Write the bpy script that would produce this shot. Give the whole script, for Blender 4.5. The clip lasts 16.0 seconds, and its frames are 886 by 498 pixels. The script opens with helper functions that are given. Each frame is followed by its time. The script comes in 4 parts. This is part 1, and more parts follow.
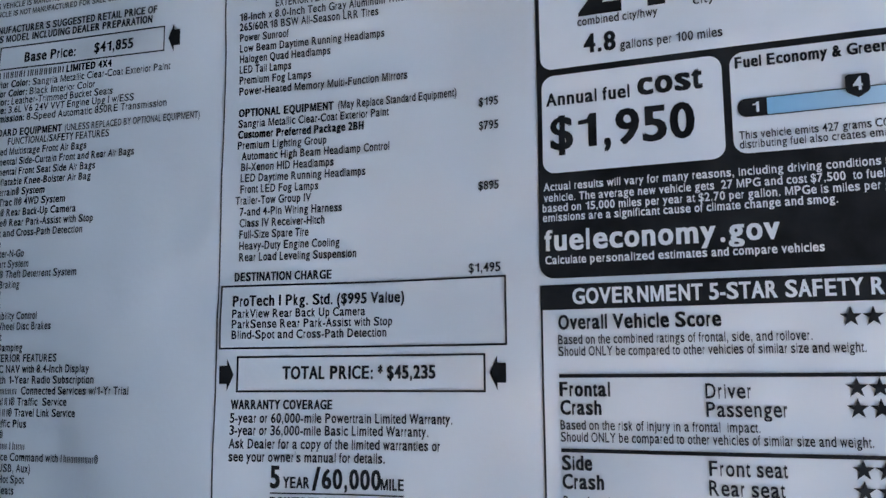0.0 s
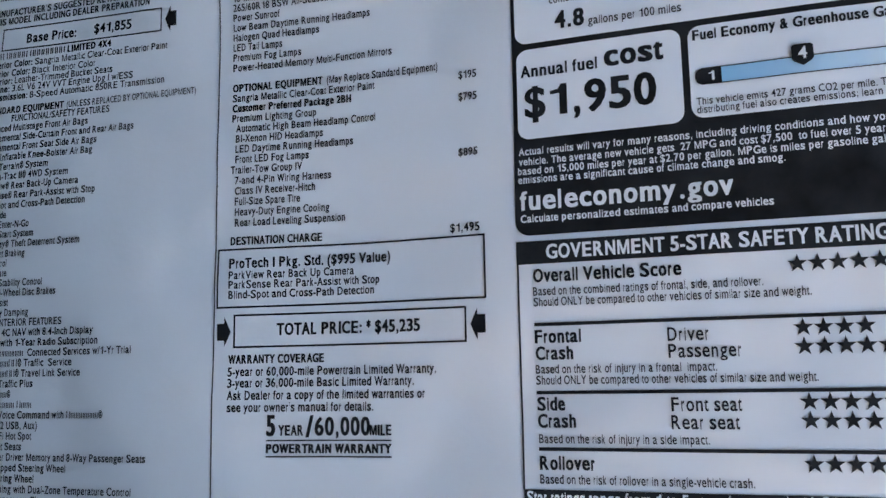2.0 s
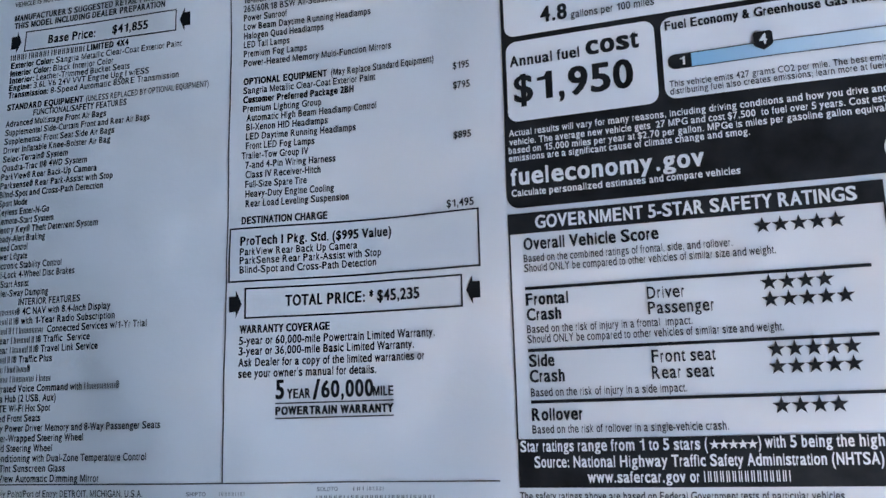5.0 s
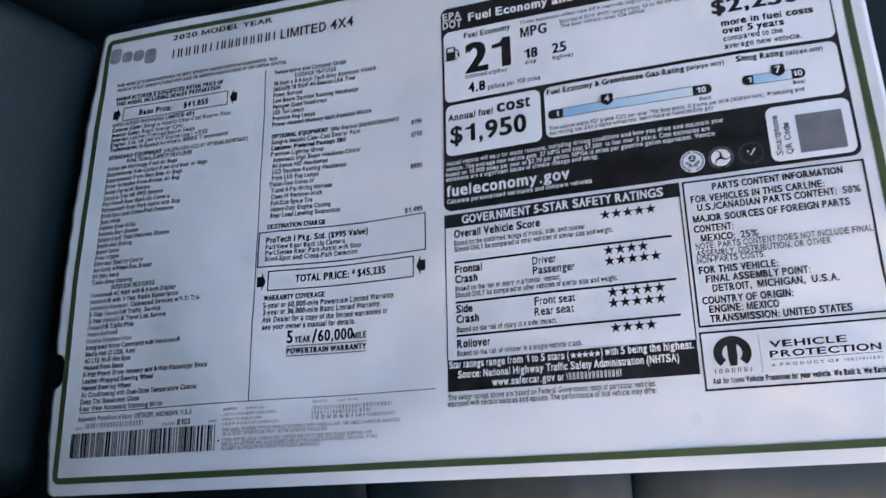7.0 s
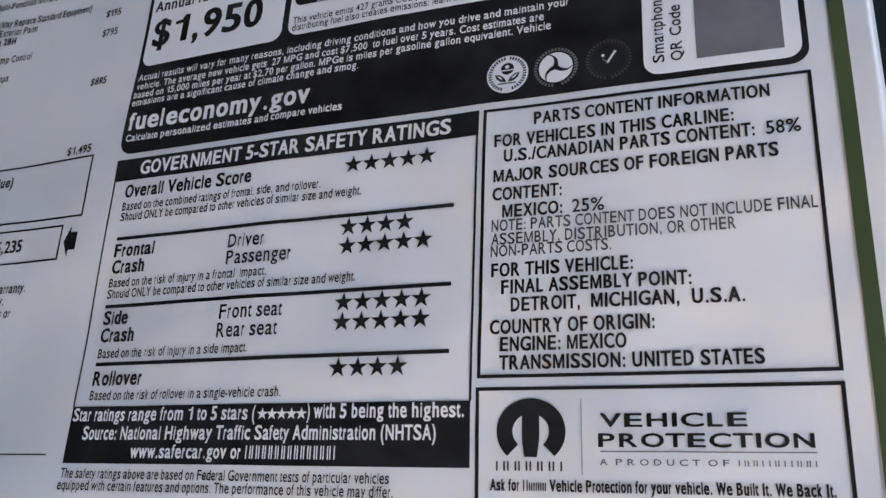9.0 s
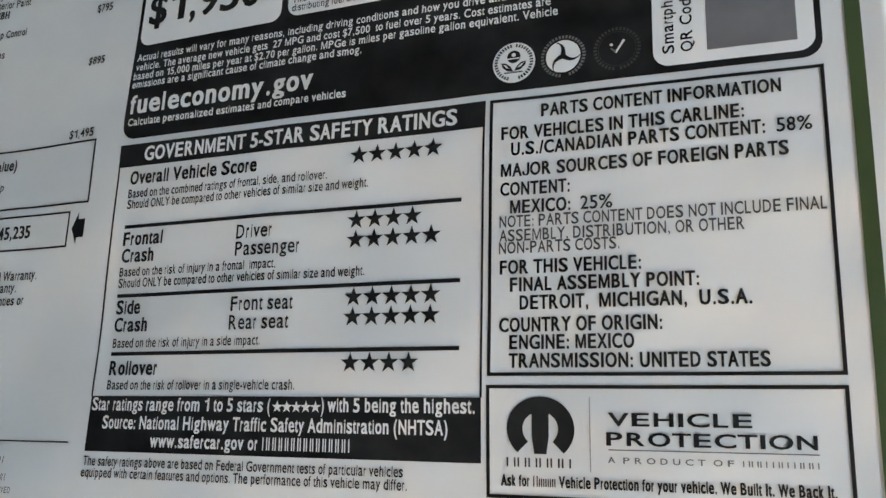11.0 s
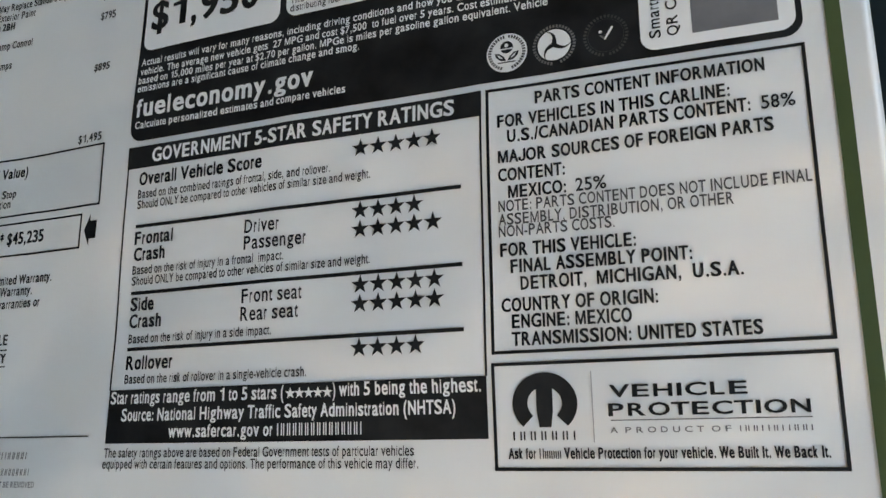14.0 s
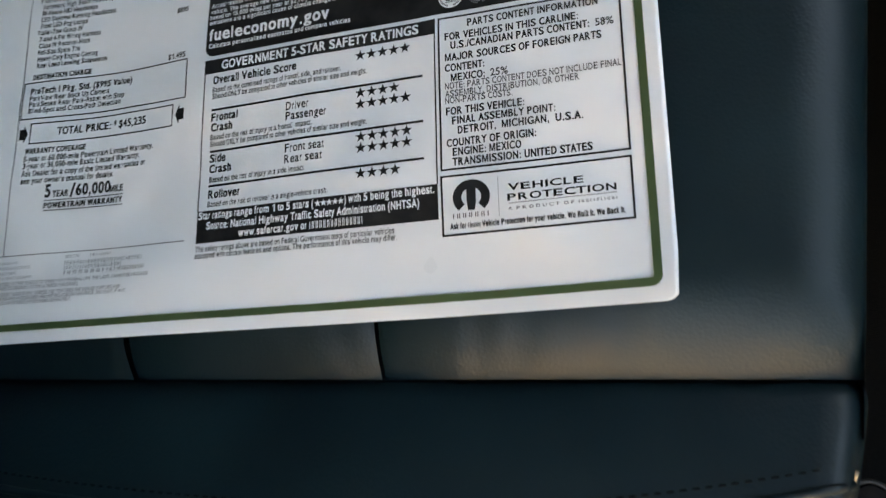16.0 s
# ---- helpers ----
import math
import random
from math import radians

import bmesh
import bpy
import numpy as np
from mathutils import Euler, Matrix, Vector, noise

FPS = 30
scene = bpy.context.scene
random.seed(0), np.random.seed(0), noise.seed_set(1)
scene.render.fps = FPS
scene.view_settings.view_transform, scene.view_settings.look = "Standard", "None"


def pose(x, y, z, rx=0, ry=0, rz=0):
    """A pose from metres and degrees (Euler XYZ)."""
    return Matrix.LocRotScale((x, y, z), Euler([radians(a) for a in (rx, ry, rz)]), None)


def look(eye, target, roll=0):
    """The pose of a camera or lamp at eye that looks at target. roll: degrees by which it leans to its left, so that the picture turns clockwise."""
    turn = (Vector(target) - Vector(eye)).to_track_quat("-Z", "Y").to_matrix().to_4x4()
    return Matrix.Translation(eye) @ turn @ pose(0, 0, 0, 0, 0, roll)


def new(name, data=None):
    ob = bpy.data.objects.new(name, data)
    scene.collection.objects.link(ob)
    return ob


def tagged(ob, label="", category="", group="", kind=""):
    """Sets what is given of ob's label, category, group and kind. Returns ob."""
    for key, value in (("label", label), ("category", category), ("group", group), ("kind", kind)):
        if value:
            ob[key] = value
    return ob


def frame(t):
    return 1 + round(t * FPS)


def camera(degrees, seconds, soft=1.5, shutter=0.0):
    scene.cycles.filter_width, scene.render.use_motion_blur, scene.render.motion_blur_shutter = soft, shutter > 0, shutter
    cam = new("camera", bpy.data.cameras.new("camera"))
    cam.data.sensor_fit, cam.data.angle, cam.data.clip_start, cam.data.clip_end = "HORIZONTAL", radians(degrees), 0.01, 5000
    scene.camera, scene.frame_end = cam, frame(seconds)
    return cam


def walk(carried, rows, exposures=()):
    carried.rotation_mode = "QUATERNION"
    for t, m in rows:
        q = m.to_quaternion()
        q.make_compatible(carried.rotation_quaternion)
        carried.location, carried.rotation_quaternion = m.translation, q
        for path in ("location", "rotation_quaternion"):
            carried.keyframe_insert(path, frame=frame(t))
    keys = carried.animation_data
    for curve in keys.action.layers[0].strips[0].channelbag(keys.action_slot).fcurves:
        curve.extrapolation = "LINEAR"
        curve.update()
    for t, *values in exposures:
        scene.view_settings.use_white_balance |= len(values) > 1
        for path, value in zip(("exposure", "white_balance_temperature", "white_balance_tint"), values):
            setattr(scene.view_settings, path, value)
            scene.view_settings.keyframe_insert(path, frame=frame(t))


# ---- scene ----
# The sheet is fitted as an upright plane and then laid flat on the seat.
SEAT = 0.75
LAID = pose(0, 0, SEAT + 0.2125, -90, 0, 0)
cam = camera(54.31, 16.0, soft=1.5, shutter=0.25)
PATH = [
    (0, (-0.00427, -0.00947, -0.00400), (-0.31765, 0.93038, 0.13188), -0.481),
    (0.5, (-0.00498, -0.00829, -0.00619), (-0.31726, 0.93206, 0.12880), -0.504),
    (1, (-0.00306, -0.01280, -0.01057), (-0.31507, 0.92723, 0.12729), -0.629),
    (1.5, (0.00009, -0.01769, -0.01420), (-0.30184, 0.92564, 0.12352), -0.905),
    (2, (0.00012, -0.02530, -0.01844), (-0.29205, 0.92094, 0.12036), -1.093),
    (2.5, (-0.00243, -0.02849, -0.02064), (-0.28589, 0.91959, 0.12356), -1.327),
    (3, (-0.00352, -0.03123, -0.02484), (-0.28441, 0.91795, 0.11714), -1.498),
    (5.3, (0.00195, -0.04597, -0.04755), (-0.26556, 0.89863, 0.14265), -1.615),
    (5.5, (0.00491, -0.04780, -0.05245), (-0.26386, 0.89569, 0.14141), -1.567),
    (6, (0.01577, -0.06671, -0.07691), (-0.25339, 0.87250, 0.13625), -1.173),
    (6.5, (0.03701, -0.11177, -0.10620), (-0.25789, 0.81443, 0.12873), -0.767),
    (7, (0.06020, -0.14350, -0.12625), (-0.22580, 0.76040, 0.19620), -1.180),
    (7.3, (0.06964, -0.13600, -0.13483), (-0.20694, 0.74963, 0.22795), -1.047),
    (7.5, (0.07605, -0.11055, -0.13011), (-0.20216, 0.77704, 0.23703), -0.992),
    (8, (0.09627, -0.04085, -0.11433), (-0.19597, 0.83600, 0.26743), -0.057),
    (8.5, (0.10818, 0.01666, -0.09467), (-0.20673, 0.88925, 0.27870), 2.295),
    (8.7, (0.11034, 0.03828, -0.08800), (-0.21422, 0.91498, 0.26704), 2.766),
    (11, (0.11051, 0.03170, -0.06184), (-0.22664, 0.94595, 0.16284), 1.508),
    (11.5, (0.11203, 0.03094, -0.06265), (-0.23086, 0.94201, 0.16622), 1.058),
    (12, (0.10928, 0.02785, -0.06090), (-0.23667, 0.93831, 0.16579), 0.527),
    (12.5, (0.10849, 0.02832, -0.06068), (-0.23671, 0.93911, 0.16582), 0.152),
    (13, (0.10981, 0.02794, -0.06058), (-0.23463, 0.93945, 0.16415), -0.106),
    (13.5, (0.11229, 0.02789, -0.06286), (-0.22938, 0.94030, 0.16245), -0.347),
    (14, (0.11251, 0.02586, -0.06678), (-0.22610, 0.93947, 0.15831), -0.515),
    (14.5, (0.11444, 0.02197, -0.07288), (-0.19104, 0.95321, 0.12582), -1.010),
    (15, (0.12014, 0.00646, -0.08211), (-0.18154, 0.93952, 0.11382), -1.143),
    (15.5, (0.13160, -0.02480, -0.10150), (-0.16170, 0.90690, 0.09970), -1.365),
    (16, (0.15000, -0.08550, -0.15030), (-0.14290, 0.83495, 0.07820), -1.050),
]
walk(cam, [(t, LAID @ look(eye, target, roll)) for t, eye, target, roll in PATH], exposures=[(0.0, 3.6, 7850, 10), (3.0, 3.7, 7750, 10), (5.5, 3.78, 7650, 11), (6.5, 3.7, 7550, 12), (7.0, 3.82, 7800, 14), (8.0, 3.6, 8150, 15), (8.5, 3.5, 8450, 15), (11.0, 3.5, 10400, 5), (14.5, 3.5, 10500, 5), (16.0, 3.73, 9700, 6)])

# ---- light ----
sky_world = bpy.data.worlds.new("sky")
scene.world = sky_world
sky_world.use_nodes = True
sky_node = sky_world.node_tree.nodes.new("ShaderNodeTexSky")
sky_node.sky_type, sky_node.sun_disc = "NISHITA", False
sky_node.sun_elevation, sky_node.sun_rotation = radians(39), radians(-48)
sky_node.air_density, sky_node.dust_density = 1.0, 3.0
sky_back = sky_world.node_tree.nodes["Background"]
sky_back.inputs["Strength"].default_value = 0.15
sky_world.node_tree.links.new(sky_node.outputs["Color"], sky_back.inputs["Color"])

sun = new("sun", bpy.data.lights.new("sun", "SUN"))
sun.data.energy, sun.data.angle, sun.data.color = 5.0, radians(0.5), (1.0, 0.93, 0.82)
sun.matrix_world = look((-2.2, 2.0, 2.4), (0, 0, 0))


# ---- materials ----
def material(name, colour, rough=0.6, metal=0.0):
    m = bpy.data.materials.new(name)
    m.use_nodes = True
    shader = m.node_tree.nodes["Principled BSDF"]
    shader.inputs["Base Color"].default_value = (*colour, 1)
    shader.inputs["Roughness"].default_value = rough
    shader.inputs["Metallic"].default_value = metal
    return m, m.node_tree.nodes, m.node_tree.links, shader


def mottled(name, dark, light, scale, rough=0.6, grain=0.0, grain_scale=800.0, detail=4.0, rough_spread=0.1):
    """A surface whose colour and gloss drift between two tones, with a fine relief."""
    m, nodes, links, shader = material(name, light, rough)
    where = nodes.new("ShaderNodeTexCoord")
    cloud = nodes.new("ShaderNodeTexNoise")
    cloud.inputs["Scale"].default_value, cloud.inputs["Detail"].default_value = scale, detail
    links.new(where.outputs["Object"], cloud.inputs["Vector"])
    ramp = nodes.new("ShaderNodeValToRGB")
    ramp.color_ramp.elements[0].color, ramp.color_ramp.elements[1].color = (*dark, 1), (*light, 1)
    ramp.color_ramp.elements[0].position, ramp.color_ramp.elements[1].position = 0.3, 0.7
    links.new(cloud.outputs["Fac"], ramp.inputs["Fac"])
    links.new(ramp.outputs["Color"], shader.inputs["Base Color"])
    gloss = nodes.new("ShaderNodeMapRange")
    gloss.inputs["To Min"].default_value, gloss.inputs["To Max"].default_value = rough - rough_spread, rough + rough_spread
    links.new(cloud.outputs["Fac"], gloss.inputs["Value"])
    links.new(gloss.outputs["Result"], shader.inputs["Roughness"])
    if grain:
        fine = nodes.new("ShaderNodeTexNoise")
        fine.inputs["Scale"].default_value, fine.inputs["Detail"].default_value = grain_scale, 3
        links.new(where.outputs["Object"], fine.inputs["Vector"])
        bump = nodes.new("ShaderNodeBump")
        bump.inputs["Strength"].default_value, bump.inputs["Distance"].default_value = grain, 0.001
        links.new(fine.outputs["Fac"], bump.inputs["Height"])
        links.new(bump.outputs["Normal"], shader.inputs["Normal"])
    return m


def leather_material(name, dark, light, rough):
    """Embossed leather: pebbled cells, creases and slow changes of gloss."""
    m = mottled(name, dark, light, 18, rough, detail=6, rough_spread=0.06)
    nodes, links = m.node_tree.nodes, m.node_tree.links
    shader, where = nodes["Principled BSDF"], nodes["Texture Coordinate"]
    cells = nodes.new("ShaderNodeTexVoronoi")
    cells.inputs["Scale"].default_value, cells.inputs["Randomness"].default_value = 760, 1.0
    crease = nodes.new("ShaderNodeTexNoise")
    crease.inputs["Scale"].default_value, crease.inputs["Detail"].default_value = 420, 3
    total = nodes.new("ShaderNodeMath")
    total.operation = "MULTIPLY_ADD"
    total.inputs[1].default_value = 0.9
    links.new(where.outputs["Object"], cells.inputs["Vector"])
    links.new(where.outputs["Object"], crease.inputs["Vector"])
    links.new(cells.outputs["Distance"], total.inputs[0])
    links.new(crease.outputs["Fac"], total.inputs[2])
    bump = nodes.new("ShaderNodeBump")
    bump.inputs["Strength"].default_value, bump.inputs["Distance"].default_value = 0.14, 0.0006
    links.new(total.outputs["Value"], bump.inputs["Height"])
    links.new(bump.outputs["Normal"], shader.inputs["Normal"])
    shader.inputs["Specular IOR Level"].default_value = 0.36
    return m


def gradient_material(name, start, end):
    """A printed tint that fades along the bar."""
    m, nodes, links, shader = material(name, start, 0.5)
    where = nodes.new("ShaderNodeTexCoord")
    split = nodes.new("ShaderNodeSeparateXYZ")
    ramp = nodes.new("ShaderNodeValToRGB")
    ramp.color_ramp.elements[0].color, ramp.color_ramp.elements[1].color = (*start, 1), (*end, 1)
    links.new(where.outputs["Generated"], split.inputs["Vector"])
    links.new(split.outputs["X"], ramp.inputs["Fac"])
    links.new(ramp.outputs["Color"], shader.inputs["Base Color"])
    return m


PAPER = mottled("coated_paper", (0.78, 0.79, 0.8), (0.86, 0.865, 0.87), 14, 0.3, grain=0.06, grain_scale=500, rough_spread=0.06)


def rippled(m, scale, height):
    """Adds slow ripples and a thin gloss to a printed sheet."""
    nodes, links = m.node_tree.nodes, m.node_tree.links
    shader, where, fine = nodes["Principled BSDF"], nodes["Texture Coordinate"], nodes["Bump"]
    wave = nodes.new("ShaderNodeTexNoise")
    wave.inputs["Scale"].default_value, wave.inputs["Detail"].default_value = scale, 2
    links.new(where.outputs["Object"], wave.inputs["Vector"])
    slow = nodes.new("ShaderNodeBump")
    slow.inputs["Strength"].default_value, slow.inputs["Distance"].default_value = 1.0, height
    links.new(wave.outputs["Fac"], slow.inputs["Height"])
    links.new(fine.outputs["Normal"], slow.inputs["Normal"])
    links.new(slow.outputs["Normal"], shader.inputs["Normal"])
    shader.inputs["Coat Weight"].default_value, shader.inputs["Coat Roughness"].default_value = 1.0, 0.25
    shader.inputs["Coat IOR"].default_value = 1.75


rippled(PAPER, 19, 0.0055)
INK = mottled("black_ink", (0.005, 0.005, 0.006), (0.022, 0.023, 0.024), 110, 0.42, detail=8.0, rough_spread=0.1)
THIN_INK = mottled("thin_black_ink", (0.009, 0.009, 0.012), (0.017, 0.017, 0.02), 80, 0.45, rough_spread=0.05)
GREY_INK = mottled("grey_ink", (0.13, 0.13, 0.14), (0.2, 0.2, 0.21), 80, 0.5, rough_spread=0.05)
DARK_GREY_INK = mottled("dark_grey_ink", (0.03, 0.03, 0.034), (0.055, 0.055, 0.06), 80, 0.5, rough_spread=0.05)
NOTE_INK = mottled("note_ink", (0.04, 0.04, 0.044), (0.07, 0.07, 0.075), 80, 0.5, rough_spread=0.05)
PALE_INK = mottled("pale_grey_ink", (0.3, 0.3, 0.31), (0.38, 0.38, 0.39), 80, 0.5, rough_spread=0.05)
WHITE_INK = mottled("bare_paper_print", (0.78, 0.79, 0.8), (0.86, 0.865, 0.87), 40, 0.5, rough_spread=0.05)
GREEN_INK = mottled("green_ink", (0.042, 0.07, 0.028), (0.06, 0.092, 0.037), 50, 0.45, rough_spread=0.05)
BLUE_INK = gradient_material("blue_tint", (0.25, 0.55, 0.76), (0.72, 0.81, 0.84))
SILVER_INK = mottled("silver_grey_ink", (0.2, 0.2, 0.21), (0.36, 0.36, 0.37), 120, 0.45)
for ink in (INK, THIN_INK, GREY_INK):
    ink.node_tree.nodes["Principled BSDF"].inputs["Specular IOR Level"].default_value = 0.28
LEATHER = leather_material("black_leather", (0.0015, 0.009, 0.013), (0.003, 0.015, 0.02), 0.42)
THREAD = mottled("black_thread", (0.004, 0.004, 0.005), (0.009, 0.009, 0.01), 900, 0.8)
PLASTIC = mottled("black_plastic", (0.012, 0.012, 0.013), (0.022, 0.022, 0.023), 40, 0.55, grain=0.2, grain_scale=1200)
CARPET = mottled("black_carpet", (0.003, 0.003, 0.003), (0.007, 0.007, 0.0065), 300, 0.95, grain=0.8, grain_scale=900)
THREAD.node_tree.nodes["Principled BSDF"].inputs["Specular IOR Level"].default_value = 0.05
CARPET.node_tree.nodes["Principled BSDF"].inputs["Specular IOR Level"].default_value = 0.05
METAL = mottled("brushed_metal", (0.2, 0.19, 0.16), (0.32, 0.3, 0.25), 200, 0.45)
METAL.node_tree.nodes["Principled BSDF"].inputs["Metallic"].default_value = 1.0
LINING = mottled("black_headliner", (0.03, 0.03, 0.03), (0.05, 0.05, 0.05), 60, 0.95, grain=0.4, grain_scale=700)
# tan picked for the warm light it bounces; its surfaces are never in view
TARMAC = mottled("concrete", (0.33, 0.27, 0.2), (0.45, 0.375, 0.285), 9, 0.9, grain=0.8, grain_scale=120)


# ---- building ----
def thing(name, label, category, group="", kind=""):
    return tagged(new(name), label, category, group, kind)


def part(name, bm, mat, parent=None, label=""):
    me = bpy.data.meshes.new(name)
    bm.to_mesh(me)
    bm.free()
    return part_mesh(name, me, mat, parent, label)


def part_mesh(name, me, mat, parent=None, label=""):
    me.materials.clear()
    me.materials.append(mat)
    ob = new(name, me)
    ob.parent = parent
    return tagged(ob, label)


def smooth(ob):
    ob.data.shade_smooth()
    return ob


def grid_part(name, nu, nv, where, mat, parent, label="", thick=0.0):
    """A sheet of nu by nv cells; where(a, b) gives its place for a and b from 0 to 1. thick: a second skin below, with a rim."""
    bm = bmesh.new()
    rows = [[bm.verts.new(where(i / nu, j / nv)) for i in range(nu + 1)] for j in range(nv + 1)]
    for j in range(nv):
        for i in range(nu):
            bm.faces.new((rows[j][i], rows[j][i + 1], rows[j + 1][i + 1], rows[j + 1][i]))
    if thick:
        low = [[bm.verts.new(v.co - Vector((0, 0, thick))) for v in row] for row in rows]
        for j in range(nv):
            for i in range(nu):
                bm.faces.new((low[j][i], low[j + 1][i], low[j + 1][i + 1], low[j][i + 1]))
        ring = [(0, i) for i in range(nu)] + [(j, nu) for j in range(nv)] + [(nv, i) for i in range(nu, 0, -1)] + [(j, 0) for j in range(nv, 0, -1)]
        for (j0, i0), (j1, i1) in zip(ring, ring[1:] + ring[:1]):
            bm.faces.new((rows[j0][i0], low[j0][i0], low[j1][i1], rows[j1][i1]))
    return smooth(part(name, bm, mat, parent, label))


def box_bm(x0, x1, y0, y1, z0, z1, bevel=0.0, segments=2):
    bm = bmesh.new()
    bmesh.ops.create_cube(bm, size=1)
    bmesh.ops.transform(bm, matrix=Matrix.Translation(((x0 + x1) / 2, (y0 + y1) / 2, (z0 + z1) / 2)) @ Matrix.Diagonal((x1 - x0, y1 - y0, z1 - z0, 1)), verts=bm.verts)
    if bevel:
        bmesh.ops.bevel(bm, geom=bm.edges[:], offset=bevel, segments=segments, affect="EDGES", profile=0.5)
    return bm


# ---- the printed sheet: u runs along the lines, v up the sheet, both in millimetres ----
# Heights of the paper in millimetres, from its foot (first row) to its head, at these places along and up the sheet.
ALONG, UPWARD = (-265, -205, -150, -100, -50, 10, 75, 145), (-105, -45, 15, 75, 158)
HEIGHTS = (
    (3.2, 2.9, 3.3, 3.7, 1.7, -1.6, -2.2, 1.2),
    (4.9, 4.4, 4.2, -1, -0.6, 0.7, 0.3, -0.5),
    (6.2, 4.8, 2, -2.8, -0.8, 0.6, 0.9, 0),
    (5.2, 2.4, -0.4, -4.2, -3.2, -1.1, -1, -4.2),
    (2, -0.1, -2.2, -2.8, -1.7, -3.9, -6, -8),
)


def spline(x, nodes, values):
    """A smooth curve through values at uneven nodes."""
    n = len(nodes)
    i = max(0, min(n - 2, sum(1 for k in nodes[1:-1] if x >= k)))
    h = nodes[i + 1] - nodes[i]
    t = max(-0.2, min(1.2, (x - nodes[i]) / h))

    def slope(k):
        a, b = max(k - 1, 0), min(k + 1, n - 1)
        return h * (values[b] - values[a]) / (nodes[b] - nodes[a])
    return ((2 * t**3 - 3 * t**2 + 1) * values[i] + (3 * t**2 - 2 * t**3) * values[i + 1]
            + (t**3 - 2 * t**2 + t) * slope(i) + (t**3 - t**2) * slope(i + 1))


KNOWN = {}


def lift(u, v):
    """How far the paper stands above its flat part, in metres: slow waves, and small ones of handling."""
    key = (round(u, 2), round(v, 2))
    if key not in KNOWN:
        h = spline(v, UPWARD, [spline(u, ALONG, r) for r in HEIGHTS])
        h += 0.34 * noise.noise(Vector((u * 0.03, v * 0.04, 4.2))) + 0.17 * noise.noise(Vector((u * 0.07, v * 0.08, 9.0)))
        ridge = 1 - 2.2 * abs(noise.noise(Vector((u * 0.016 + v * 0.008, v * 0.019 - u * 0.005, 12.0))))
        h += 0.4 * max(0.0, ridge) ** 2
        fold = 1 - 3.0 * abs(noise.noise(Vector((u * 0.034 - v * 0.014, v * 0.03 + u * 0.011, 21.0))))
        h += 0.1 * max(0.0, fold) ** 1.5
        h += 0.9 * max(0.0, (u - 126) / 13) ** 2
        margin = max(math.exp(-(((v + 101) / 22) ** 2)), 0.7 * math.exp(-(((u - 139) / 14) ** 2)))
        h += margin * (0.28 * noise.noise(Vector((u * 0.075, v * 0.03, 2.0))) + 0.1 * noise.noise(Vector((u * 0.2, v * 0.16, 6.0))))
        KNOWN[key] = h / 1000
    return KNOWN[key]


def laid(u, v, up=0.0):
    """The place of a point of the print; the second column leans a little."""
    du = -0.02 * max(v, -40) * math.exp(-(((u + 146) / 25) ** 2))
    return Vector(((u + du) / 1000, v / 1000, SEAT + lift(u, v) + up))


LOW, HIGH, SIDE_L, SIDE_R = -101.6, 155.8, -255.5, 139.4


def sheet_point(a, b):
    v = LOW + (HIGH - LOW) * b
    near = min(v - LOW, HIGH - v)
    r = 5.0
    inset = r - math.sqrt(max(0.0, r * r - (r - near) ** 2)) if near < r else 0.0
    dent = 6.0 * math.sqrt(max(0.0, 1 - ((v + 41) / 9.0) ** 2)) if abs(v + 41) < 9 else 0.0
    worn = 0.35 * math.sin(v * 0.11) + 0.25 * math.sin(v * 0.37 + 1)
    left, right = SIDE_L - 2.2 * max(0.0, 1 - ((v - 20) / 120) ** 2) + inset + dent + worn, SIDE_R - inset
    wave = 0.5 * math.sin((left + (right - left) * a) * 0.02)
    return laid(left + (right - left) * a, v + wave * (1 - abs(2 * b - 1)), -0.00014)


sheet_rows = 170
sheet = grid_part("price_sheet", 210, sheet_rows, lambda a, b: sheet_point(a, 0.5 - 0.5 * math.cos(math.pi * b) if (b < 0.06 or b > 0.94) else b), PAPER, None, thick=0.00012)
tagged(sheet, "white printed vehicle price sheet lying flat on a black leather seat", "price sheet")

UP = 0.00016


def patch(name, outline, mat, parent, level=1, label=""):
    """A flat print with the given outline (u, v), cut fine enough to follow the paper."""
    bm = bmesh.new()
    bm.faces.new([bm.verts.new((u, v, 0)) for u, v in outline])
    us, vs = [p[0] for p in outline], [p[1] for p in outline]
    for lo, hi, axis in ((min(us), max(us), 0), (min(vs), max(vs), 1)):
        n = int((hi - lo) / 3.2)
        for k in range(1, n + 1):
            at, normal = [0, 0, 0], [0, 0, 0]
            at[axis], normal[axis] = lo + (hi - lo) * k / (n + 1), 1
            bmesh.ops.bisect_plane(bm, geom=bm.verts[:] + bm.edges[:] + bm.faces[:], plane_co=at, plane_no=normal)
    for v in bm.verts:
        v.co = laid(v.co.x, v.co.y, UP * level)
    bmesh.ops.recalc_face_normals(bm, faces=bm.faces[:])
    for f in bm.faces:
        f.normal_update()
        if f.normal.z < 0:
            f.normal_flip()
    return part(name, bm, mat, parent, label)


